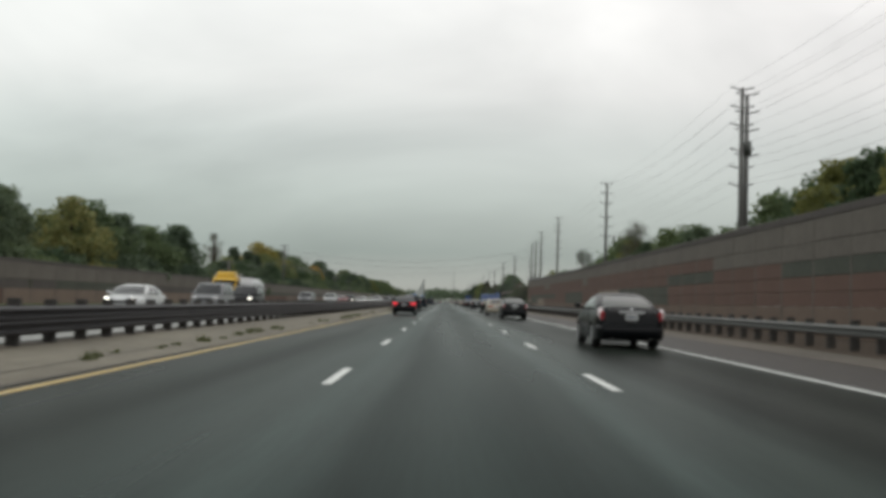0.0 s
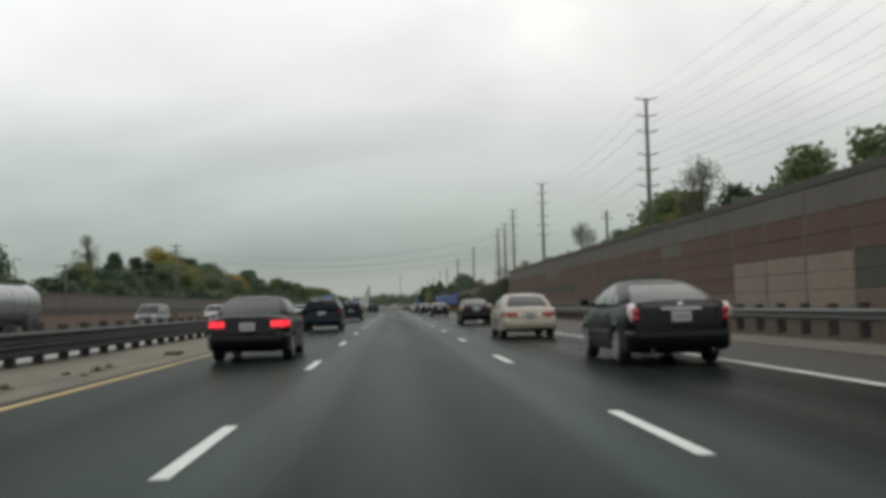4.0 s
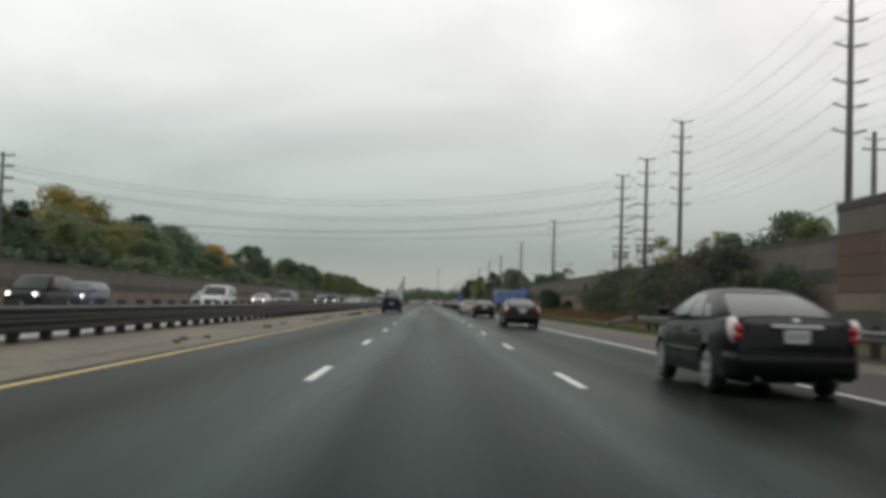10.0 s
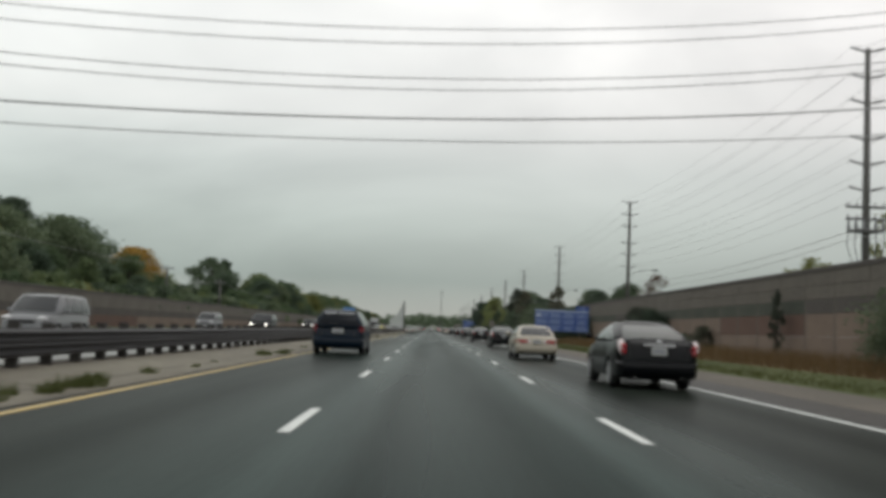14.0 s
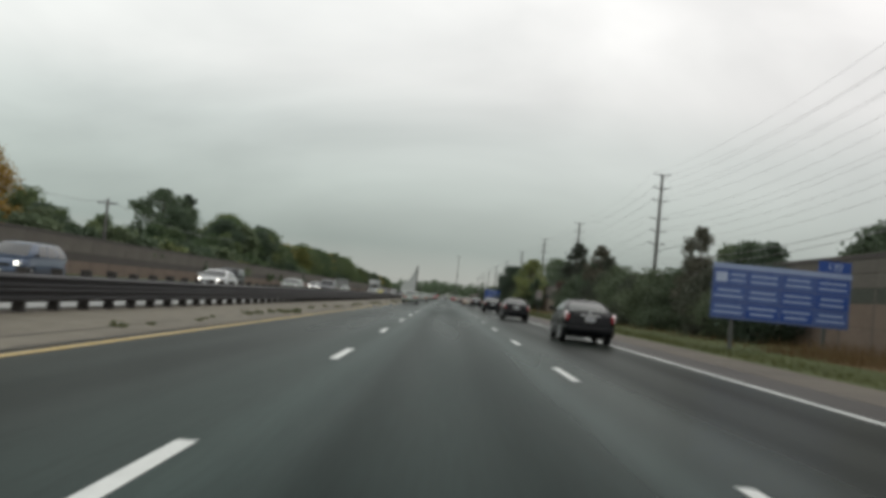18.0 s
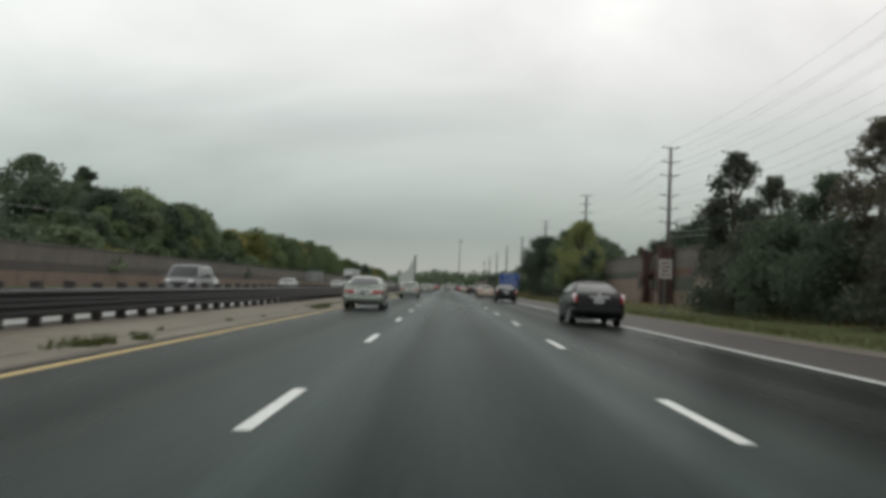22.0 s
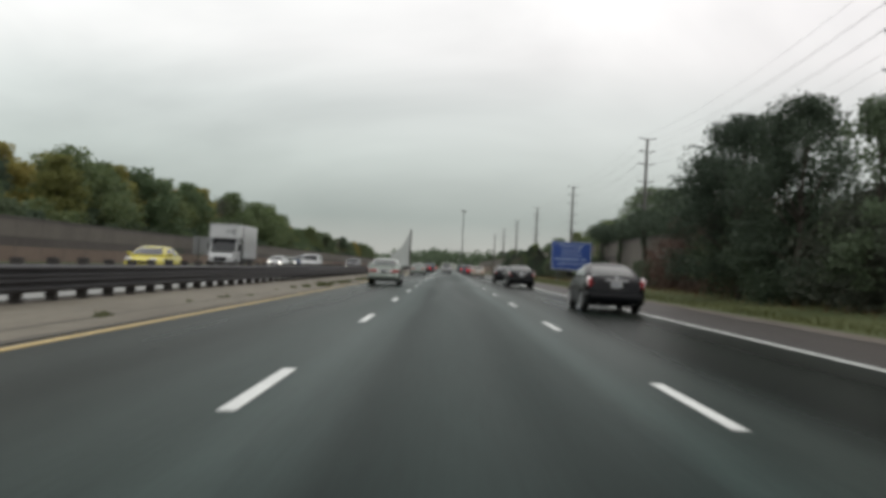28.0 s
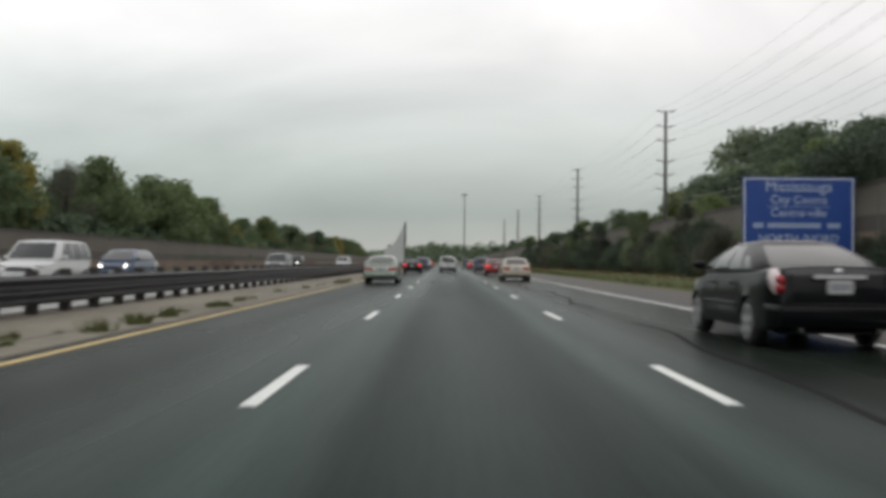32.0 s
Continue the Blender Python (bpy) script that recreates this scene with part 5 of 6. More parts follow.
# distant tower block and a tall light mast
tb = thing("tower_block", "distant office tower, its grey lightened for haze, with a slanting roof", "building", at=pose(-29.5, 1144, 0))
part("wall", Shape().loft([[(-7, y, 0), (5, y, 0), (5, y, 23.5), (3.2, y, 19.5), (0.0, y, 13.5), (-3.5, y, 10.0), (-7, y, 8.5)] for y in (-6, 6)]), M_TOWER, tb)
# thin dark mast along the tower's right edge, built as a slab
part("stair_shaft", Shape().box(5.004, 5.9, -3, 3, 0, 25.0), M_W_COPE, tb)
lm = thing("light_mast", "very tall slender steel light mast with a ring of lamps", "light mast", at=pose(6.9, 900, 0))
part("mast", Shape().tube([(0, 0, -0.3), (0, 0, 26.5)], [0.32, 0.14], 10), M_STEEL, lm)
ring = part("lamp_ring", Shape().tube([(0, 0, 26.0), (0, 0, 26.3)], [0.9, 0.9], 12), M_STEEL, lm)
for q in range(6):
    a = q * math.pi / 3
    part("lamp", Shape().blob((1.1 * math.cos(a), 1.1 * math.sin(a), 25.9), (0.35, 0.35, 0.2), 8, 5), M_LAMP_OFF, lm)


# ---------------------------------------------------------------- vehicles
def wheel(parent, x, y, r, w, side, rim=M_RIM):
    tyre = Shape().loft([[(dx, q * r * math.cos(6.2832 * k / 20), q * r * math.sin(6.2832 * k / 20)) for k in range(20)]
                         for dx, q in ((-w / 2, 0.6), (-w / 2, 0.9), (-w * 0.36, 1.0), (w * 0.36, 1.0), (w / 2, 0.9), (w / 2, 0.6))])
    wh = part("wheel", tyre, M_TYRE, parent, smooth=True)
    wh.location = (x, y, r)
    s = Shape()
    o = side * (w / 2 + 0.004)
    k = side * 0.018
    n = 20
    ring = []
    for rad, dx in ((r * 0.72, 0), (r * 0.72, k), (r * 0.64, k), (r * 0.64, 0)):
        ring.append([(o + dx, rad * math.cos(6.2832 * q / n), rad * math.sin(6.2832 * q / n)) for q in range(n)])
    s.loft(ring, caps=False)
    for q in range(5):
        a = 6.2832 * q / 5 + 0.3
        ca, sa = math.cos(a), math.sin(a)
        pts = []
        for u, wd in ((0.0, 0.05), (r * 0.66, 0.034)):
            for e in (-1, 1):
                pts += [(o, u * ca - e * wd * sa, u * sa + e * wd * ca), (o + k, u * ca - e * wd * sa, u * sa + e * wd * ca)]
        s.add(pts, [(0, 4, 6, 2), (1, 3, 7, 5), (0, 1, 5, 4), (2, 6, 7, 3), (4, 5, 7, 6), (0, 2, 3, 1)])
    s.tube([(o - side * 0.03, 0, 0), (o + k, 0, 0)], 0.055, 10)
    part("brake_disc", Shape().tube([(o - side * 0.05, 0, 0), (o - side * 0.045, 0, 0)], r * 0.6, 16), M_TRIM, wh)
    part("rim", s, rim, wh)
    return wh


SPECS = {
    "sedan": dict(L=4.83, W=1.79, axles=(1.06, 3.86), r=0.325, belt=1.02, roof=1.415, yr=(0.66, 1.78), yf=(3.72, 2.66), wb=0.775, wr=0.53, tuck=1.7, bend=1.3,
                  top=((0.03, 0.40), (0.0, 0.58), (0.02, 0.82), (0.07, 1.03), (0.13, 1.085), (0.26, 1.09), (0.7, 1.075), (1.2, 1.045), (3.2, 1.01), (3.6, 0.975), (4.3, 0.86), (4.66, 0.74), (4.81, 0.58), (4.83, 0.42), (4.76, 0.25))),
    "saloon": dict(L=4.76, W=1.78, axles=(1.02, 3.70), r=0.31, belt=0.97, roof=1.375, yr=(0.64, 1.46), yf=(3.54, 2.58), wb=0.765, wr=0.56, tuck=1.75, bend=1.25,
                   top=((0.02, 0.38), (0.0, 0.62), (0.05, 0.66), (0.08, 0.86), (0.14, 0.97), (0.3, 1.0), (0.8, 1.0), (1.2, 0.99), (3.2, 0.97), (3.5, 0.95), (4.2, 0.86), (4.6, 0.74), (4.74, 0.56), (4.76, 0.42), (4.7, 0.26))),
    "van": dict(bend=2.0, L=5.05, W=1.98, axles=(1.0, 4.03), r=0.335, belt=1.07, roof=1.64, yr=(0.08, 0.46), yf=(4.35, 3.15), wb=0.90, wr=0.60, tuck=1.55,
                top=((0.0, 0.36), (-0.03, 0.50), (-0.02, 0.62), (0.03, 0.66), (0.05, 1.0), (0.10, 1.09), (0.6, 1.10), (3.6, 1.08), (4.2, 1.06), (4.7, 0.92), (4.95, 0.76), (5.05, 0.56), (5.03, 0.38), (4.96, 0.25))),
    "suv": dict(bend=2.0, L=4.6, W=1.84, axles=(0.95, 3.65), r=0.36, belt=1.08, roof=1.72, yr=(0.08, 0.34), yf=(3.60, 2.85), wb=0.83, wr=0.68,
                top=((0.0, 0.42), (-0.02, 0.60), (0.02, 0.80), (0.05, 1.05), (0.10, 1.10), (0.6, 1.11), (3.0, 1.09), (3.5, 1.07), (4.25, 1.0), (4.5, 0.85), (4.6, 0.62), (4.57, 0.44), (4.5, 0.32))),
}


def rear_line(sp, x):
    """How far the rounded tail corner lies ahead of the tail's middle at x."""
    q = (1 - min(abs(x), 0.985 * sp["W"] / 2) / (sp["W"] / 2)) / 0.16
    return 0.0 if q >= 1 else 0.55 - 0.55 * q ** 0.4


def body_shape(sp):
    """Lower body from cross sections along the car: crowned deck, rounded shoulder, tucked sill, open wheel arches."""
    L, half, r = sp["L"], sp["W"] / 2, sp["r"]
    deck = sp["top"]
    rear = min(range(len(deck)), key=lambda k: deck[k][0])
    tip = max(range(len(deck)), key=lambda k: deck[k][0])
    deck = deck[rear:tip + 1]

    def top(y):
        for (a, p), (b, q) in zip(deck, deck[1:]):
            if a <= y <= b:
                return p + (q - p) * (y - a) / (b - a)
        return deck[-1][1] if y > deck[-1][0] else deck[0][1]

    rad = r + 0.04
    ys = {round(p[0], 3) for p in deck} | {0.3, 0.45, 0.55, L - 0.9, L - 0.7, L - 0.5, L - 0.35, 1.9, 2.4, 2.9}
    for cy in sp["axles"]:
        ys |= {round(cy + rad * math.cos(math.pi * q / 12), 3) for q in range(13)} | {round(cy - rad - 0.004, 3), round(cy + rad + 0.004, 3)}
    rings = []
    for y in sorted(ys):
        low = 0.24 + 0.10 * max(0, 1 - max(y, 0) / 0.25) + 0.06 * max(0, 1 - (L - y) / 0.3)
        for cy in sp["axles"]:
            d = abs(y - cy)
            if d <= rad:
                low = max(low, r + math.sqrt(max(0, rad * rad - d * d)) * 0.98)
        w = half
        if y < 0.55:
            w = half * (1 - 0.16 * ((0.55 - max(y, 0)) / 0.55) ** 2.5)
        elif y > L - 1.0:
            w = half * (1 - 0.27 * ((y - L + 1.0) / 1.0) ** 2.4)
        t = max(top(y), low + 0.06)
        sh = t - 0.075
        side = [(0.0, t), (0.45 * w, t - 0.006), (0.76 * w, t - 0.022), (0.89 * w, t - 0.045), (0.94 * w, sh)]
        for fx, fz in ((0.972, 0.82), (0.992, 0.62), (1.0, 0.50), (0.986, 0.40), (0.99, 0.28), (0.972, 0.10), (0.945, 0.0)):
            side.append((fx * w, max(low + 0.012 * fz, 0.25 + fz * (sh - 0.25)) if fz else low))
        side.append((0.72 * w, low))
        rings.append([(x, y, z) for x, z in side] + [(-x, y, z) for x, z in reversed(side[1:])])
    return Shape().loft(rings)


def cabin_point(sp, s, side, u):
    """A point of the cabin's skin: s from belt to roof; side 'r' (rear), 'f' (front), 'a'/'b' (the two flanks); u across it."""
    hw = sp["wb"] + (sp["wr"] - sp["wb"]) * s ** sp.get("tuck", 1.7)
    yr = sp["yr"][0] + (sp["yr"][1] - sp["yr"][0]) * s ** sp.get("bend", 1.15)
    yf = sp["yf"][0] + (sp["yf"][1] - sp["yf"][0]) * s ** 1.1
    z = sp["belt"] + (sp["roof"] - sp["belt"]) * (s - 0.06 * s * s) / 0.94
    if side == "r":
        return (u * hw, yr - 0.10 * (1 - u * u), z)
    if side == "f":
        return (u * hw, yf + 0.16 * (1 - u * u), z)
    x = hw + 0.03 * (1 - (2 * u - 1) ** 2)
    return ((-x if side == "a" else x), yr + (yf - yr) * u, z)


def cabin_shape(sp):
    rings = []
    for s in (-0.12, 0.0, 0.3, 0.6, 0.85, 0.97):
        ring = [cabin_point(sp, max(s, 0), "r", u) for u in (-1, -0.6, 0, 0.6, 1)]
        ring += [cabin_point(sp, max(s, 0), "b", u) for u in (0.25, 0.5, 0.75)]
        ring += [cabin_point(sp, max(s, 0), "f", u) for u in (1, 0.6, 0, -0.6, -1)]
        ring += [cabin_point(sp, max(s, 0), "a", u) for u in (0.75, 0.5, 0.25)]
        if s < 0:
            ring = [(x, y, z - 0.1) for x, y, z in ring]
        rings.append(ring)
    top = rings[-1]
    cx, cy = 0.0, sum(p[1] for p in top) / len(top)
    for k, dz in ((0.93, 0.018), (0.6, 0.05), (0.2, 0.06)):
        rings.append([(cx + (x - cx) * k, cy + (y - cy) * k, z + dz) for x, y, z in top])
    return Shape().loft(rings)


def pane(sp, side, u0, u1, s0, s1, out=0.006, thick=0.012):
    """A window pane that follows the cabin's skin."""
    n, m = 6, 4
    d = {"r": (0, -1, 0.25), "f": (0, 1, 0.25), "a": (-1, 0, 0.2), "b": (1, 0, 0.2)}[side]
    s = Shape()
    grid = []
    for k in range(2):
        off = out if k == 0 else out - thick
        for i in range(m + 1):
            for q in range(n + 1):
                t = s0 + (s1 - s0) * i / m
                p = cabin_point(sp, t, side, u0 + (u1 - u0) * q / n)
                grid.append((p[0] + d[0] * off, p[1] + d[1] * off, p[2] + d[2] * off))
    w = n + 1
    f = []
    for i in range(m):
        for q in range(n):
            f.append((i * w + q, i * w + q + 1, (i + 1) * w + q + 1, (i + 1) * w + q))
    return s.add(grid[:(m + 1) * w], f)


def lamp_block(sp, x0, x1, z0, z1, out=0.0, depth=0.14):
    """A lamp that wraps round the tail's corner between x0 and x1."""
    xs = [x0 + (x1 - x0) * k / 6 for k in range(7)]
    rings = []
    for k, x in enumerate(xs):
        y = rear_line(sp, x) + 0.03 - out
        c = 0.012 if k in (0, 6) else 0.0
        rings.append([(x, y + c, z0 + c), (x, y + depth, z0), (x, y + depth + 0.02, z1), (x, y + 0.022 + c, z1 - c)])
    return Shape().loft(rings)


def car(kind, colour, label, group, tail="plain", braking=False, lit=False, category="car", glass=None, roof_sign=False, spoiler=False, name="car"):
    sp = SPECS[kind]
    L, half = sp["L"], sp["W"] / 2
    c = thing(name, label, category, group)
    part("body", body_shape(sp), colour, c, crease=38)
    part("cabin", cabin_shape(sp), colour, c, smooth=True)
    part("underbody", Shape().box(-half + 0.28, half - 0.28, 0.3, L - 0.35, 0.2, 0.7), M_TRIM, c)
    gl = glass or M_GLASS
    part("rear_window", pane(sp, "r", *((-0.86, 0.86, 0.10, 0.88) if kind == "sedan" else (-0.84, 0.84, 0.06, 0.90))), M_GLASS_PRIVACY if kind == "van" and not glass else gl, c, smooth=True)
    part("windscreen", pane(sp, "f", -0.9, 0.9, 0.06, 0.9), gl, c, smooth=True)
    cuts = {"sedan": ((0.15, 0.27, 0.5), (0.30, 0.53, 0.86), (0.56, 0.84, 0.88)), "saloon": ((0.23, 0.52, 0.86), (0.55, 0.84, 0.88)),
            "van": ((0.04, 0.28), (0.31, 0.57), (0.60, 0.84)), "suv": ((0.05, 0.28), (0.31, 0.57), (0.60, 0.86))}[kind]
    for side in "ab":
        for cut in cuts:
            part("side_window", pane(sp, side, cut[0], cut[1], 0.05, cut[2] if len(cut) > 2 else 0.90), glass or M_GLASS, c, smooth=True)
    for x, sd in ((-half + 0.135, -1), (half - 0.135, 1)):
        for y in sp["axles"]:
            wheel(c, x, y, sp["r"], 0.21, sd)
    # side seams, handles, mirrors
    for sd in (-1, 1):
        x = sd * (half - 0.006)
        for y in () if lit or group == "oncoming cars" else (sp["axles"][0] + 0.52, 0.5 * sum(sp["axles"]) + 0.18, sp["axles"][1] - 0.48):
            part("door_seam", Shape().box(x - 0.004, x + 0.004, y - 0.006, y + 0.006, 0.34, sp["belt"] - 0.10), M_TRIM, c)
        for y in () if lit or group == "oncoming cars" else (sp["axles"][0] + 0.66, 0.5 * sum(sp["axles"]) + 0.30):
            part("door_handle", Shape().box(x - 0.01 + sd * 0.012, x + 0.01 + sd * 0.012, y, y + 0.2, sp["belt"] - 0.20, sp["belt"] - 0.16, 0.006), colour, c)
        part("side_moulding", Shape().box(x - 0.012, x + 0.012, sp["axles"][0] + 0.46, sp["axles"][1] - 0.46, 0.52, 0.57, 0.008), M_TRIM if kind != "sedan" else colour, c)
        my = sp["yf"][0] - 0.45
        mirror = Shape().blob((sd * (half + 0.09), my, sp["belt"] + 0.08), (0.10, 0.06, 0.075), 10, 6)
        mirror.box(sd * (half - 0.06) - 0.05, sd * (half - 0.06) + 0.08 * (1 if sd > 0 else 0.6), my - 0.02, my + 0.02, sp["belt"] + 0.0, sp["belt"] + 0.05)
        part("wing_mirror", mirror, M_TRIM if kind == "van" else colour, c, smooth=True)
    # rear
    lamp = M_BRAKE if braking else M_TAIL
    for sd in (-1, 1):
        if tail == "teardrop":
            turn = Euler((radians(-18), radians(sd * 14), 0)).to_matrix()
            t = part("tail_lamp", Shape().blob((sd * (half - 0.145), 0.14, 0.87), (0.115, 0.10, 0.20), 14, 10, turn), M_BRAKE if braking else M_TAIL_CLEAR, c, smooth=True)
            part("lens", Shape().blob((sd * (half - 0.15), 0.066, 0.90), (0.062, 0.08, 0.075), 12, 8, turn), lamp, t, "red upper lens", smooth=True)
            part("lens", Shape().blob((sd * (half - 0.148), 0.074, 0.795), (0.066, 0.09, 0.08), 12, 8, turn), lamp, t, "red lower lens", smooth=True)
        elif tail == "wide":
            t = part("tail_lamp", lamp_block(sp, sd * 0.36, sd * (half - 0.012), 0.69, 0.815), lamp, c)
            part("reverse_lens", lamp_block(sp, sd * 0.27, sd * 0.38, 0.69, 0.815, 0.006), M_TAIL_CLEAR, t)
            part("signal_lens", lamp_block(sp, sd * (half - 0.05), sd * (half - 0.006), 0.70, 0.805, 0.006), M_AMBER, t, "orange side lens")
        elif tail == "tall":
            t = part("tail_lamp", lamp_block(sp, sd * (half - 0.19), sd * (half - 0.035), 0.86, 1.09, 0.012, 0.2), M_TAIL_DEEP if not braking else lamp, c)
            part("reverse_lens", lamp_block(sp, sd * (half - 0.18), sd * (half - 0.09), 0.87, 0.92, 0.018, 0.1), M_TAIL_DARK, t, "dark red lower lens")
        else:
            part("tail_lamp", lamp_block(sp, sd * (half - 0.40), sd * (half - 0.03), 0.74, 0.88), lamp, c)
    pz = {"sedan": 0.82, "saloon": 0.75, "van": 0.88, "suv": 0.85}[kind]
    pw = 0.20 if kind == "van" else 0.16
    ph = 0.075 if kind == "van" else 0.085
    pl = part("number_plate", Shape().box(-pw, pw, -0.02, 0.06, pz - ph, pz + ph, 0.006), M_PLATE, c)
    for x in (-0.09, -0.03, 0.03, 0.09):
        part("plate_bar", Shape().box(x - 0.02, x + 0.02, -0.026, -0.019, pz - 0.04, pz + 0.04), M_PLATE_BAR, pl)
    if group != "oncoming cars":
        for sd in (-1, 1):
            part("boot_seam", Shape().box(sd * 0.615 - 0.005, sd * 0.615 + 0.005, 0.0, 0.12, 0.63, 0.70 if tail == "wide" else 0.98 if kind == "sedan" else 0.93), M_TRIM, c)
        part("bumper_gap", Shape().box(-0.62, 0.62, 0.0, 0.06, 0.603, 0.615), M_TRIM, c)
    if kind == "sedan":
        part("boot_strip", Shape().box(-0.33, 0.33, -0.016, 0.06, 0.925, 0.975, 0.012), M_CHROME, c, "chrome strip over the plate")
        part("badge", Shape().blob((0, 0.05, 1.025), (0.05, 0.03, 0.035), 10, 6), M_CHROME, c)
    part("bumper", Shape().loft([[(u * half, rear_line(sp, u * half) + yy, zz) for yy, zz in ((-0.02, 0.30), (-0.05, 0.36), (-0.055, 0.50), (-0.035, 0.575), (0.03, 0.60), (0.12, 0.60), (0.12, 0.30))]
                                 for u in (-0.98, -0.96, -0.92, -0.88, -0.84, -0.6, 0, 0.6, 0.84, 0.88, 0.92, 0.96, 0.98)]), colour if kind != "suv" else M_TRIM, c, crease=45)
    if kind == "sedan":
        for x in (-0.5, 0.5):
            part("exhaust", Shape().tube([(x, -0.03, 0.27), (x, 0.3, 0.27)], 0.03, 8), M_STEEL, c)
    if kind in ("van", "suv"):
        part("rear_wiper", Shape().tube([(0.0, -0.03, sp["belt"] + 0.03), (-0.32, 0.0, sp["belt"] + 0.1)], 0.012, 5), M_TRIM, c)
        for x in (-0.55, 0.55):
            part("roof_rail", Shape().tube([(x, sp["yr"][1] + 0.2, sp["roof"] + 0.03), (x, sp["yr"][1] + 0.4, sp["roof"] + 0.10), (x, sp["yf"][1] - 0.4, sp["roof"] + 0.10), (x, sp["yf"][1] - 0.2, sp["roof"] + 0.02)], 0.018, 6), M_TRIM, c)
    if spoiler:
        part("spoiler", Shape().loft([[(u * 0.72, 0.12 + 0.10 * u * u, 1.02), (u * 0.72, 0.14 + 0.10 * u * u, 1.045), (u * 0.72, 0.34 + 0.06 * u * u, 1.035), (u * 0.72, 0.34 + 0.06 * u * u, 1.01 - (0.04 if abs(u) > 0.95 else 0))] for u in (-1, -0.9, -0.4, 0.4, 0.9, 1)]), colour, c)
    if roof_sign:
        part("roof_sign", Shape().box(0.02, 0.50, 1.5, 1.72, sp["roof"] + 0.03, sp["roof"] + 0.14, 0.04), M_TOPPER, c, "blue roof-top sign")
        for x, w in ((-0.49, 0.05), (-0.335, 0.085), (-0.16, 0.075), (0.09, 0.10), (0.285, 0.075), (0.46, 0.08)):
            p = cabin_point(sp, 0.80, "r", x / 0.68)
            part("text_bar", Shape().box(x - w, x + w, p[1] - 0.024, p[1] - 0.008, p[2] - 0.026, p[2] + 0.026), M_WHITE, c)
    # front
    fz = sp["top"][-4][1]
    for sd in (-1, 1):
        part("head_lamp", Shape().blob((sd * (half - 0.31), L - 0.25, fz + 0.03), (0.17, 0.18, 0.085), 12, 8), M_LAMP_OFF, c, smooth=True)
        if lit:
            part("lit_bulb", Shape().blob((sd * (half - 0.33), L - 0.10, fz + 0.02), (0.092, 0.05, 0.07), 10, 6), M_HEAD, c, "glowing low beam", smooth=True)
    part("grille", Shape().box(-0.42, 0.42, L - 0.1, L + 0.004, fz - 0.12, fz - 0.02, 0.01), M_TRIM, c)
    part("front_bumper", Shape().loft([[(u * half, yy - (0 if abs(u) < 0.73 else ((abs(u) - 0.73) / 0.27) ** 1.6), zz) for yy, zz in ((L + 0.04, 0.34), (L + 0.045, 0.48), (L + 0.0, 0.54), (L - 0.12, 0.54), (L - 0.12, 0.34))] for u in (-0.93, -0.88, -0.8, -0.7, -0.4, 0, 0.4, 0.7, 0.8, 0.88, 0.93)]), colour, c)
    part("front_plate", Shape().box(-0.16, 0.16, L + 0.05, L + 0.066, 0.40, 0.50), M_PLATE, c)
    return c


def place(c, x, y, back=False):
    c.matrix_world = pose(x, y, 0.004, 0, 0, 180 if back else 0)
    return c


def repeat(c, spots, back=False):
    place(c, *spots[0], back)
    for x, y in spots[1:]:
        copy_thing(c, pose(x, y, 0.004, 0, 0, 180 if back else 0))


# traffic on the near carriageway: single cars copied at spots fitted to the camera's view
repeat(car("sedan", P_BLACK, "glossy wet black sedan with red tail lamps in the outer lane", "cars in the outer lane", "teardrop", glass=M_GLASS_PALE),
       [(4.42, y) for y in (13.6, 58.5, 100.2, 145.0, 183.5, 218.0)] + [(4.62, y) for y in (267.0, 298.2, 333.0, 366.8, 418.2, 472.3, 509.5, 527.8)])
repeat(car("saloon", P_TAN, "pale champagne sedan with red tail lamps in the outer lane", "cars in the outer lane", "wide"), [(4.0, y) for y in (74.2, 239.0, 445.0, 578.0)])
repeat(car("saloon", P_BLACK, "black sedan with brake lamps lit in the passing lane", "cars in the passing lane", "plain", braking=True), [(-3.4, y) for y in (64.0, 612.0)])
repeat(car("van", P_NAVY, "dark navy minivan with a blue roof sign and lettered rear window", "cars in the passing lane", "tall", roof_sign=True, category="minivan", name="minivan"), [(-3.85, y) for y in (94.2, 130.9, 235.0)])
repeat(car("saloon", P_SILVER, "silver-green sedan with rear spoiler and wide red lamps", "cars in the passing lane", "wide", glass=M_GLASS_PALE, spoiler=True), [(-3.9, 376.8)] + [(-3.55, y) for y in (423.5, 497.0, 566.2)])
repeat(car("suv", P_WHITE, "white van far ahead on the highway", "cars far ahead"), [(0.0, 628.0), (-3.5, 690.0), (0.1, 742.0)])
repeat(car("saloon", P_RED, "red car with brake lamps lit far ahead", "cars far ahead", braking=True), [(3.9, 602.0), (3.9, 668.0), (-3.5, 730.0)])
repeat(car("suv", P_BLUE, "dark blue wagon far ahead on the highway", "cars far ahead"), [(3.9, 632.0), (3.9, 706.0), (-3.5, 655.0), (0.0, 790.0)])

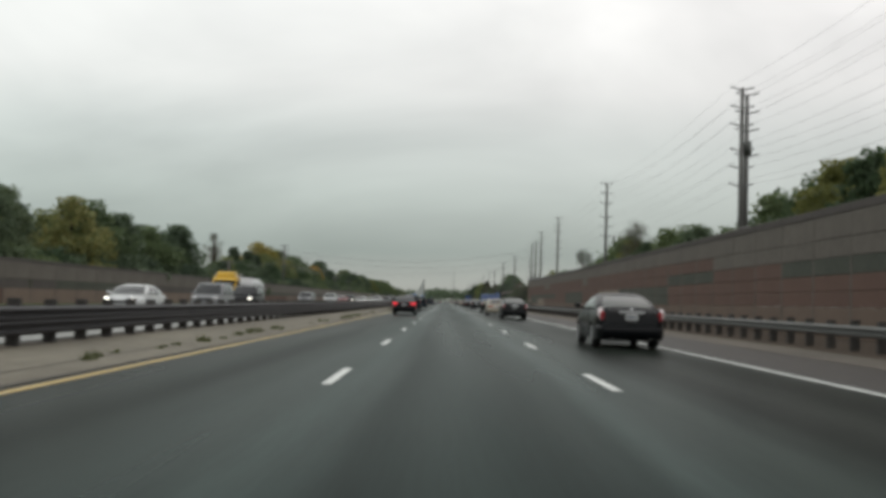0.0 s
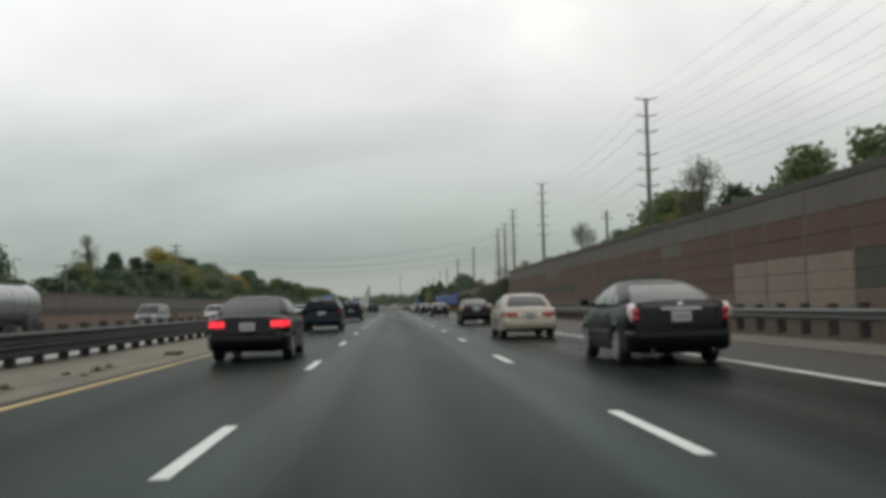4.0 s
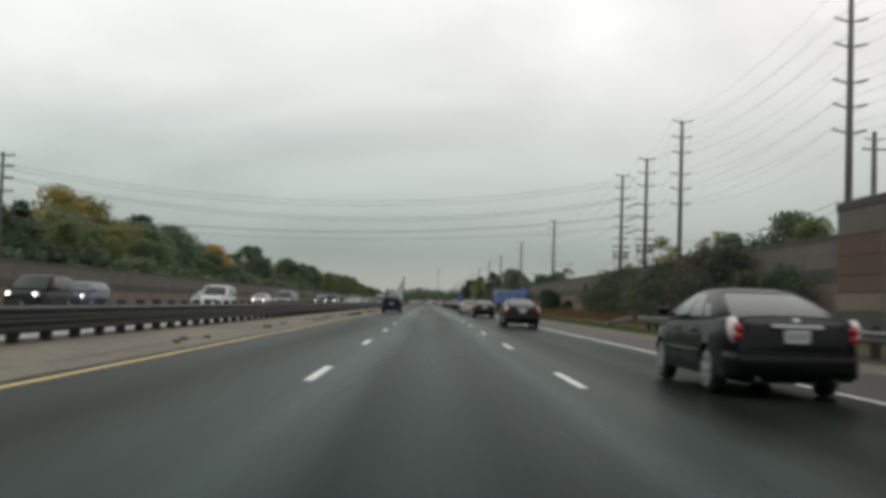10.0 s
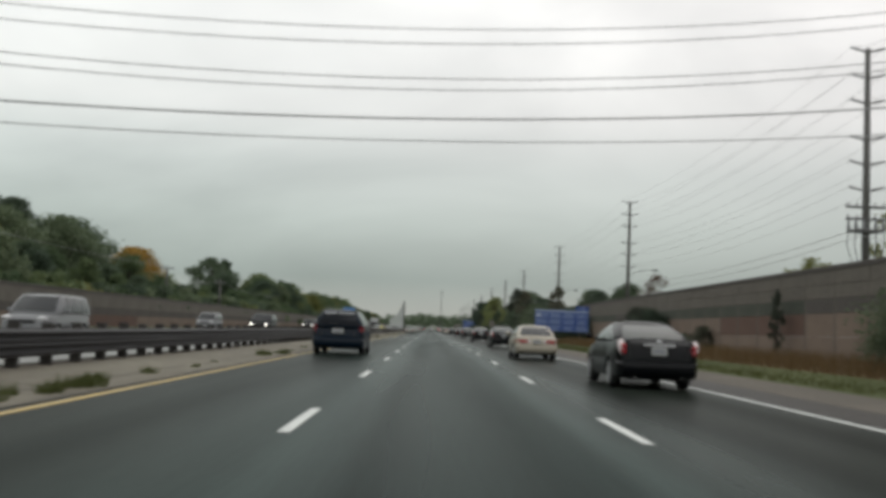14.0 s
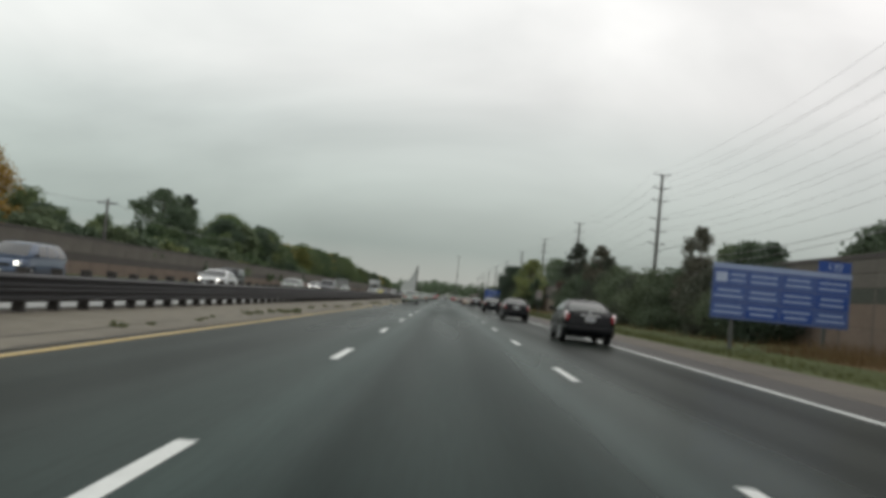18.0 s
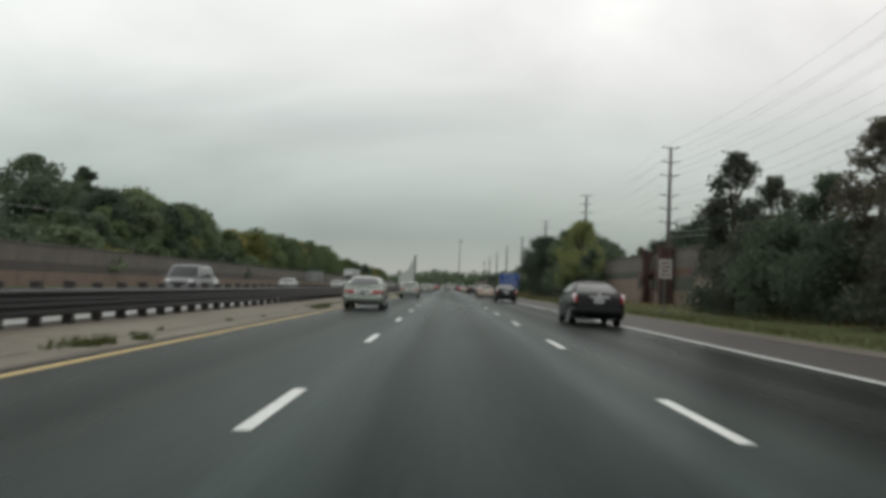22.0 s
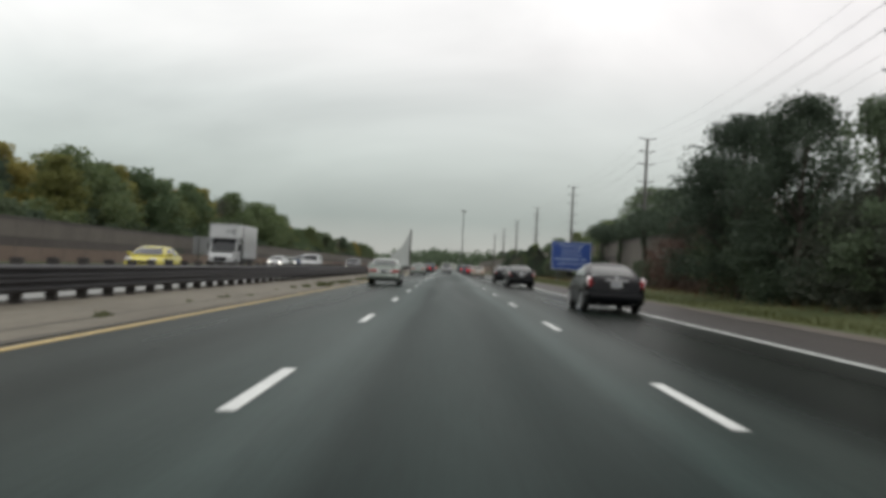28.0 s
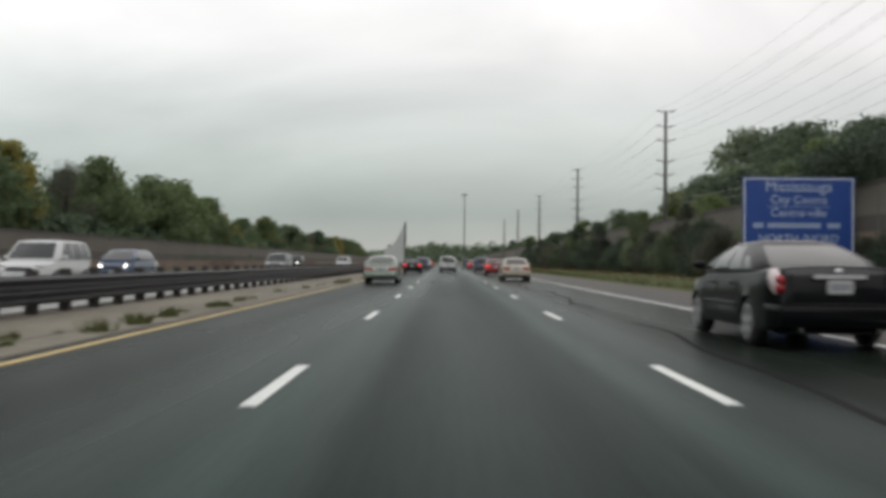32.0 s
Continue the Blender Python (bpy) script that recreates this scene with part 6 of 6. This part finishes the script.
# oncoming traffic
repeat(car("saloon", P_WHITE, "white sedan with head lamps lit in the oncoming lanes", "oncoming cars", lit=True), [(-14.3, 36.0), (-14.2, 163.0), (-18.0, 246.0), (-14.2, 330.0), (-18, 410.0), (-18.0, 555.0)], True)
repeat(car("suv", P_GREY, "grey wagon in the oncoming lanes", "oncoming cars"), [(-14.3, 51.5), (-18.0, 122.0), (-14.2, 236.0), (-21.8, 300.0), (-14.2, 391.0), (-14.2, 604.0)], True)
repeat(car("suv", P_BLACK, "black sport utility car with head lamps lit in the oncoming lanes", "oncoming cars", lit=True), [(-14.3, 62.5), (-18.0, 182.0), (-14.2, 285.0), (-18.0, 352.0), (-18.0, 640.0)], True)
repeat(car("suv", P_WHITE, "white sport utility car in the oncoming lanes", "oncoming cars"), [(-14.3, 204.0), (-18.0, 150.0), (-14.2, 553.0), (-14.2, 660.0)], True)
repeat(car("saloon", P_SILVER, "silver sedan in the oncoming lanes", "oncoming cars"), [(-21.8, 90.0), (-18.0, 218.0), (-14.2, 362.0), (-18.0, 452.0), (-14.2, 469.0), (-21.8, 590.0)], True)
repeat(car("saloon", P_RED, "dark red sedan in the oncoming lanes", "oncoming cars"), [(-18.0, 170.0), (-21.8, 420.0)], True)
repeat(car("saloon", P_TAXI, "yellow taxi in the oncoming lanes", "oncoming cars", category="taxi", name="taxi"), [(-14.3, 494.5)], True)
repeat(car("van", P_BLUE, "slate blue minivan in the oncoming lanes", "oncoming cars", lit=True, category="minivan", name="minivan"), [(-18.0, 575.0), (-18.0, 310.0), (-21.8, 200.0)], True)


def truck_wheels(t, spots, r=0.5):
    for x, y in spots:
        wheel(t, x, y, r, 0.28, -1 if x < 0 else 1, M_STEEL)


# tank lorry: built facing +y, turned round when placed
tk = thing("tank_lorry", "yellow lorry cab pulling a shiny stainless steel tank trailer", "lorry", "oncoming cars")
cab = Shape().loft([[(-1.15, 15.2, z0), (1.15, 15.2, z0), (1.15, y1, z0), (-1.15, y1, z0)] for z0, y1 in ((0.75, 16.9), (1.6, 16.9), (2.1, 16.6), (2.6, 16.2), (2.8, 15.9))])
part("cab", cab, P_YELLOW, tk)
part("hood", Shape().loft([[(-w, y, 0.7), (w, y, 0.7), (w, y, z), (0.6 * w, y, z + 0.12), (-0.6 * w, y, z + 0.12), (-w, y, z)] for y, w, z in ((16.85, 1.1, 1.75), (17.6, 1.0, 1.62), (18.3, 0.92, 1.5), (18.5, 0.85, 1.3))]), P_YELLOW, tk)
part("roof_fairing", Shape().loft([[(-0.98, y, 2.7), (0.98, y, 2.7), (0.86, y, z), (-0.86, y, z)] for y, z in ((14.9, 3.32), (15.7, 3.30), (15.95, 3.15), (16.05, 2.80))]), P_YELLOW, tk)
part("sun_visor", Shape().loft([[(x, 16.18, 2.60), (x, 16.62, 2.44), (x, 16.62, 2.48), (x, 16.18, 2.70)] for x in (-1.08, 1.08)]), P_YELLOW, tk)
for sd in (-1, 1):
    part("fender", Shape().loft([[(sd * 0.78, y, z0), (sd * 1.16, y, z0), (sd * 1.16, y, z1), (sd * 0.86, y, z1 + 0.06)] for y, z0, z1 in ((16.9, 0.95, 1.18), (17.4, 1.05, 1.28), (17.9, 1.0, 1.22), (18.42, 0.7, 1.06))]), P_YELLOW, tk)
part("windscreen", Shape().loft([[(-1.0, 16.905, 1.72), (1.0, 16.905, 1.72), (1.0, 16.62, 2.15), (0.95, 16.28, 2.57), (-0.95, 16.28, 2.57), (-1.0, 16.62, 2.15)], [(-1.0, 16.93, 1.74), (1.0, 16.93, 1.74), (1.0, 16.65, 2.17), (0.95, 16.31, 2.59), (-0.95, 16.31, 2.59), (-1.0, 16.65, 2.17)]]), M_GLASS, tk)
for sd in (-1, 1):
    part("side_window", Shape().box(sd * 1.15 - 0.012, sd * 1.15 + 0.012, 15.6, 16.5, 1.75, 2.4), M_GLASS, tk)
    part("head_lamp", Shape().blob((sd * 0.97, 18.43, 0.92), (0.15, 0.08, 0.13), 10, 6), M_HEAD, tk, "glowing head lamp")
    part("exhaust_stack", Shape().tube([(sd * 1.2, 15.0, 0.8), (sd * 1.2, 15.0, 3.2)], 0.07, 8), M_CHROME, tk)
    part("mirror", Shape().box(sd * 1.35 - 0.08, sd * 1.35 + 0.08, 16.7, 16.8, 1.8, 2.4), M_TRIM, tk)
part("grille", Shape().box(-0.5, 0.5, 18.45, 18.56, 0.75, 1.4, 0.02), M_CHROME, tk)
part("front_bumper", Shape().box(-1.1, 1.1, 18.3, 18.62, 0.4, 0.75, 0.05), M_CHROME, tk)
part("tank", Shape().tube([(0, 0.0, 1.85), (0, 0.12, 1.85), (0, 0.5, 1.85), (0, 6.9, 1.85), (0, 7.0, 1.9), (0, 7.1, 1.85), (0, 13.6, 1.85), (0, 14.0, 1.85), (0, 14.15, 1.85)], [0.3, 0.85, 1.08, 1.08, 1.11, 1.08, 1.08, 0.85, 0.3], 24), M_TANK, tk, smooth=True)
part("chassis", Shape().box(-0.45, 0.45, 0.3, 17.6, 0.6, 1.05), M_TRIM, tk)
part("rear_bumper", Shape().box(-1.1, 1.1, -0.05, 0.08, 0.5, 0.72), M_STEEL, tk)
for y in (2.4, 4.7, 9.3, 11.6):
    part("tank_band", Shape().tube([(0, y - 0.05, 1.85), (0, y + 0.05, 1.85)], 1.092, 24), M_TANK, tk)
part("walkway", Shape().box(-0.3, 0.3, 1.0, 13.2, 2.93, 2.99), M_STEEL, tk)
truck_wheels(tk, [(x, y) for y in (1.2, 2.5, 13.0, 14.3, 17.4) for x in (-0.98, 0.98)])
place(tk, -21.6, 103.5, True)

bx = thing("box_lorry", "white delivery lorry with a tall plain box body", "lorry", "oncoming cars")
part("box_body", Shape().box(-1.2, 1.2, 0.0, 6.02, 1.0, 3.65, 0.04), P_WHITE, bx)
attic = part("attic", Shape().box(-1.19, 1.19, 6.16, 7.75, 2.58, 3.64, 0.05), P_WHITE, bx, "white box bay that overhangs the cab")
part("corner_trim", Shape().box(-1.215, 1.215, 6.03, 6.155, 1.0, 3.66, 0.01), M_STEEL, bx)
part("front_trim", Shape().box(-1.2, 1.2, 7.745, 7.775, 3.54, 3.62, 0.008).box(-1.2, 1.2, 7.745, 7.80, 2.55, 2.60, 0.008), M_CHROME, attic)
for z, x0, x1, dz in ((3.22, -1.0, -0.45, -0.10), (3.14, -0.62, -0.10, -0.06), (2.86, -0.95, -0.55, 0.05)):
    part("emblem_stripe", Shape().loft([[(x0, y, z - 0.015), (0.5 * (x0 + x1), y, z - 0.07 + dz), (x1, y, z + dz - 0.015), (x1, y, z + dz + 0.015), (0.5 * (x0 + x1), y, z + dz + 0.03), (x0, y, z + 0.06)] for y in (7.75, 7.762)]), M_TRIM, attic, "dark curved stripe")
for x in (-0.5, 0.0, 0.5):
    part("marker_lamp", Shape().box(x - 0.07, x + 0.07, 7.62, 7.74, 3.645, 3.70, 0.01), M_LAMP_OFF, attic)
part("skirt", Shape().box(-1.18, 1.18, 0.05, 6.0, 0.78, 0.996, 0.01), M_TRIM, bx)
part("hood_ledge", Shape().box(-0.96, 0.96, 7.9, 8.72, 1.505, 1.54, 0.012), P_WHITE, bx)
part("cab", Shape().loft([[(-1.05, 6.2, z0), (1.05, 6.2, z0), (1.05, y1, z0), (-1.05, y1, z0)] for z0, y1 in ((0.7, 7.9), (1.5, 7.9), (2.1, 7.65), (2.55, 7.35))]), P_WHITE, bx)
part("hood", Shape().loft([[(-w, y, 0.6), (w, y, 0.6), (w, y, z), (-w, y, z)] for y, w, z in ((7.85, 1.0, 1.5), (8.7, 0.95, 1.35), (8.9, 0.9, 1.1))]), P_WHITE, bx)
part("windscreen", Shape().loft([[(-0.95, 7.905, 1.55), (0.95, 7.905, 1.55), (0.95, 7.68, 2.1), (0.9, 7.40, 2.5), (-0.9, 7.40, 2.5), (-0.95, 7.68, 2.1)], [(-0.95, 7.93, 1.57), (0.95, 7.93, 1.57), (0.95, 7.71, 2.12), (0.9, 7.43, 2.52), (-0.9, 7.43, 2.52), (-0.95, 7.71, 2.12)]]), M_GLASS, bx)
for sd in (-1, 1):
    part("side_window", Shape().box(sd * 1.05 - 0.012, sd * 1.05 + 0.012, 6.7, 7.55, 1.55, 2.2), M_GLASS, bx)
    part("head_lamp", Shape().blob((sd * 0.7, 8.86, 0.95), (0.16, 0.08, 0.11), 10, 6), M_LAMP_OFF, bx)
    part("mirror", Shape().box(sd * 1.25 - 0.07, sd * 1.25 + 0.07, 7.6, 7.68, 1.6, 2.1), M_TRIM, bx)
part("grille", Shape().box(-0.5, 0.5, 8.86, 8.93, 0.7, 1.05, 0.02), M_TRIM, bx)
part("front_bumper", Shape().box(-1.05, 1.05, 8.8, 9.05, 0.4, 0.65, 0.04), M_TRIM, bx)
part("chassis", Shape().box(-0.45, 0.45, 0.2, 8.4, 0.5, 1.0), M_TRIM, bx)
truck_wheels(bx, [(x, y) for y in (1.6, 7.9) for x in (-0.95, 0.95)], 0.45)
place(bx, -17.9, 532.5, True)
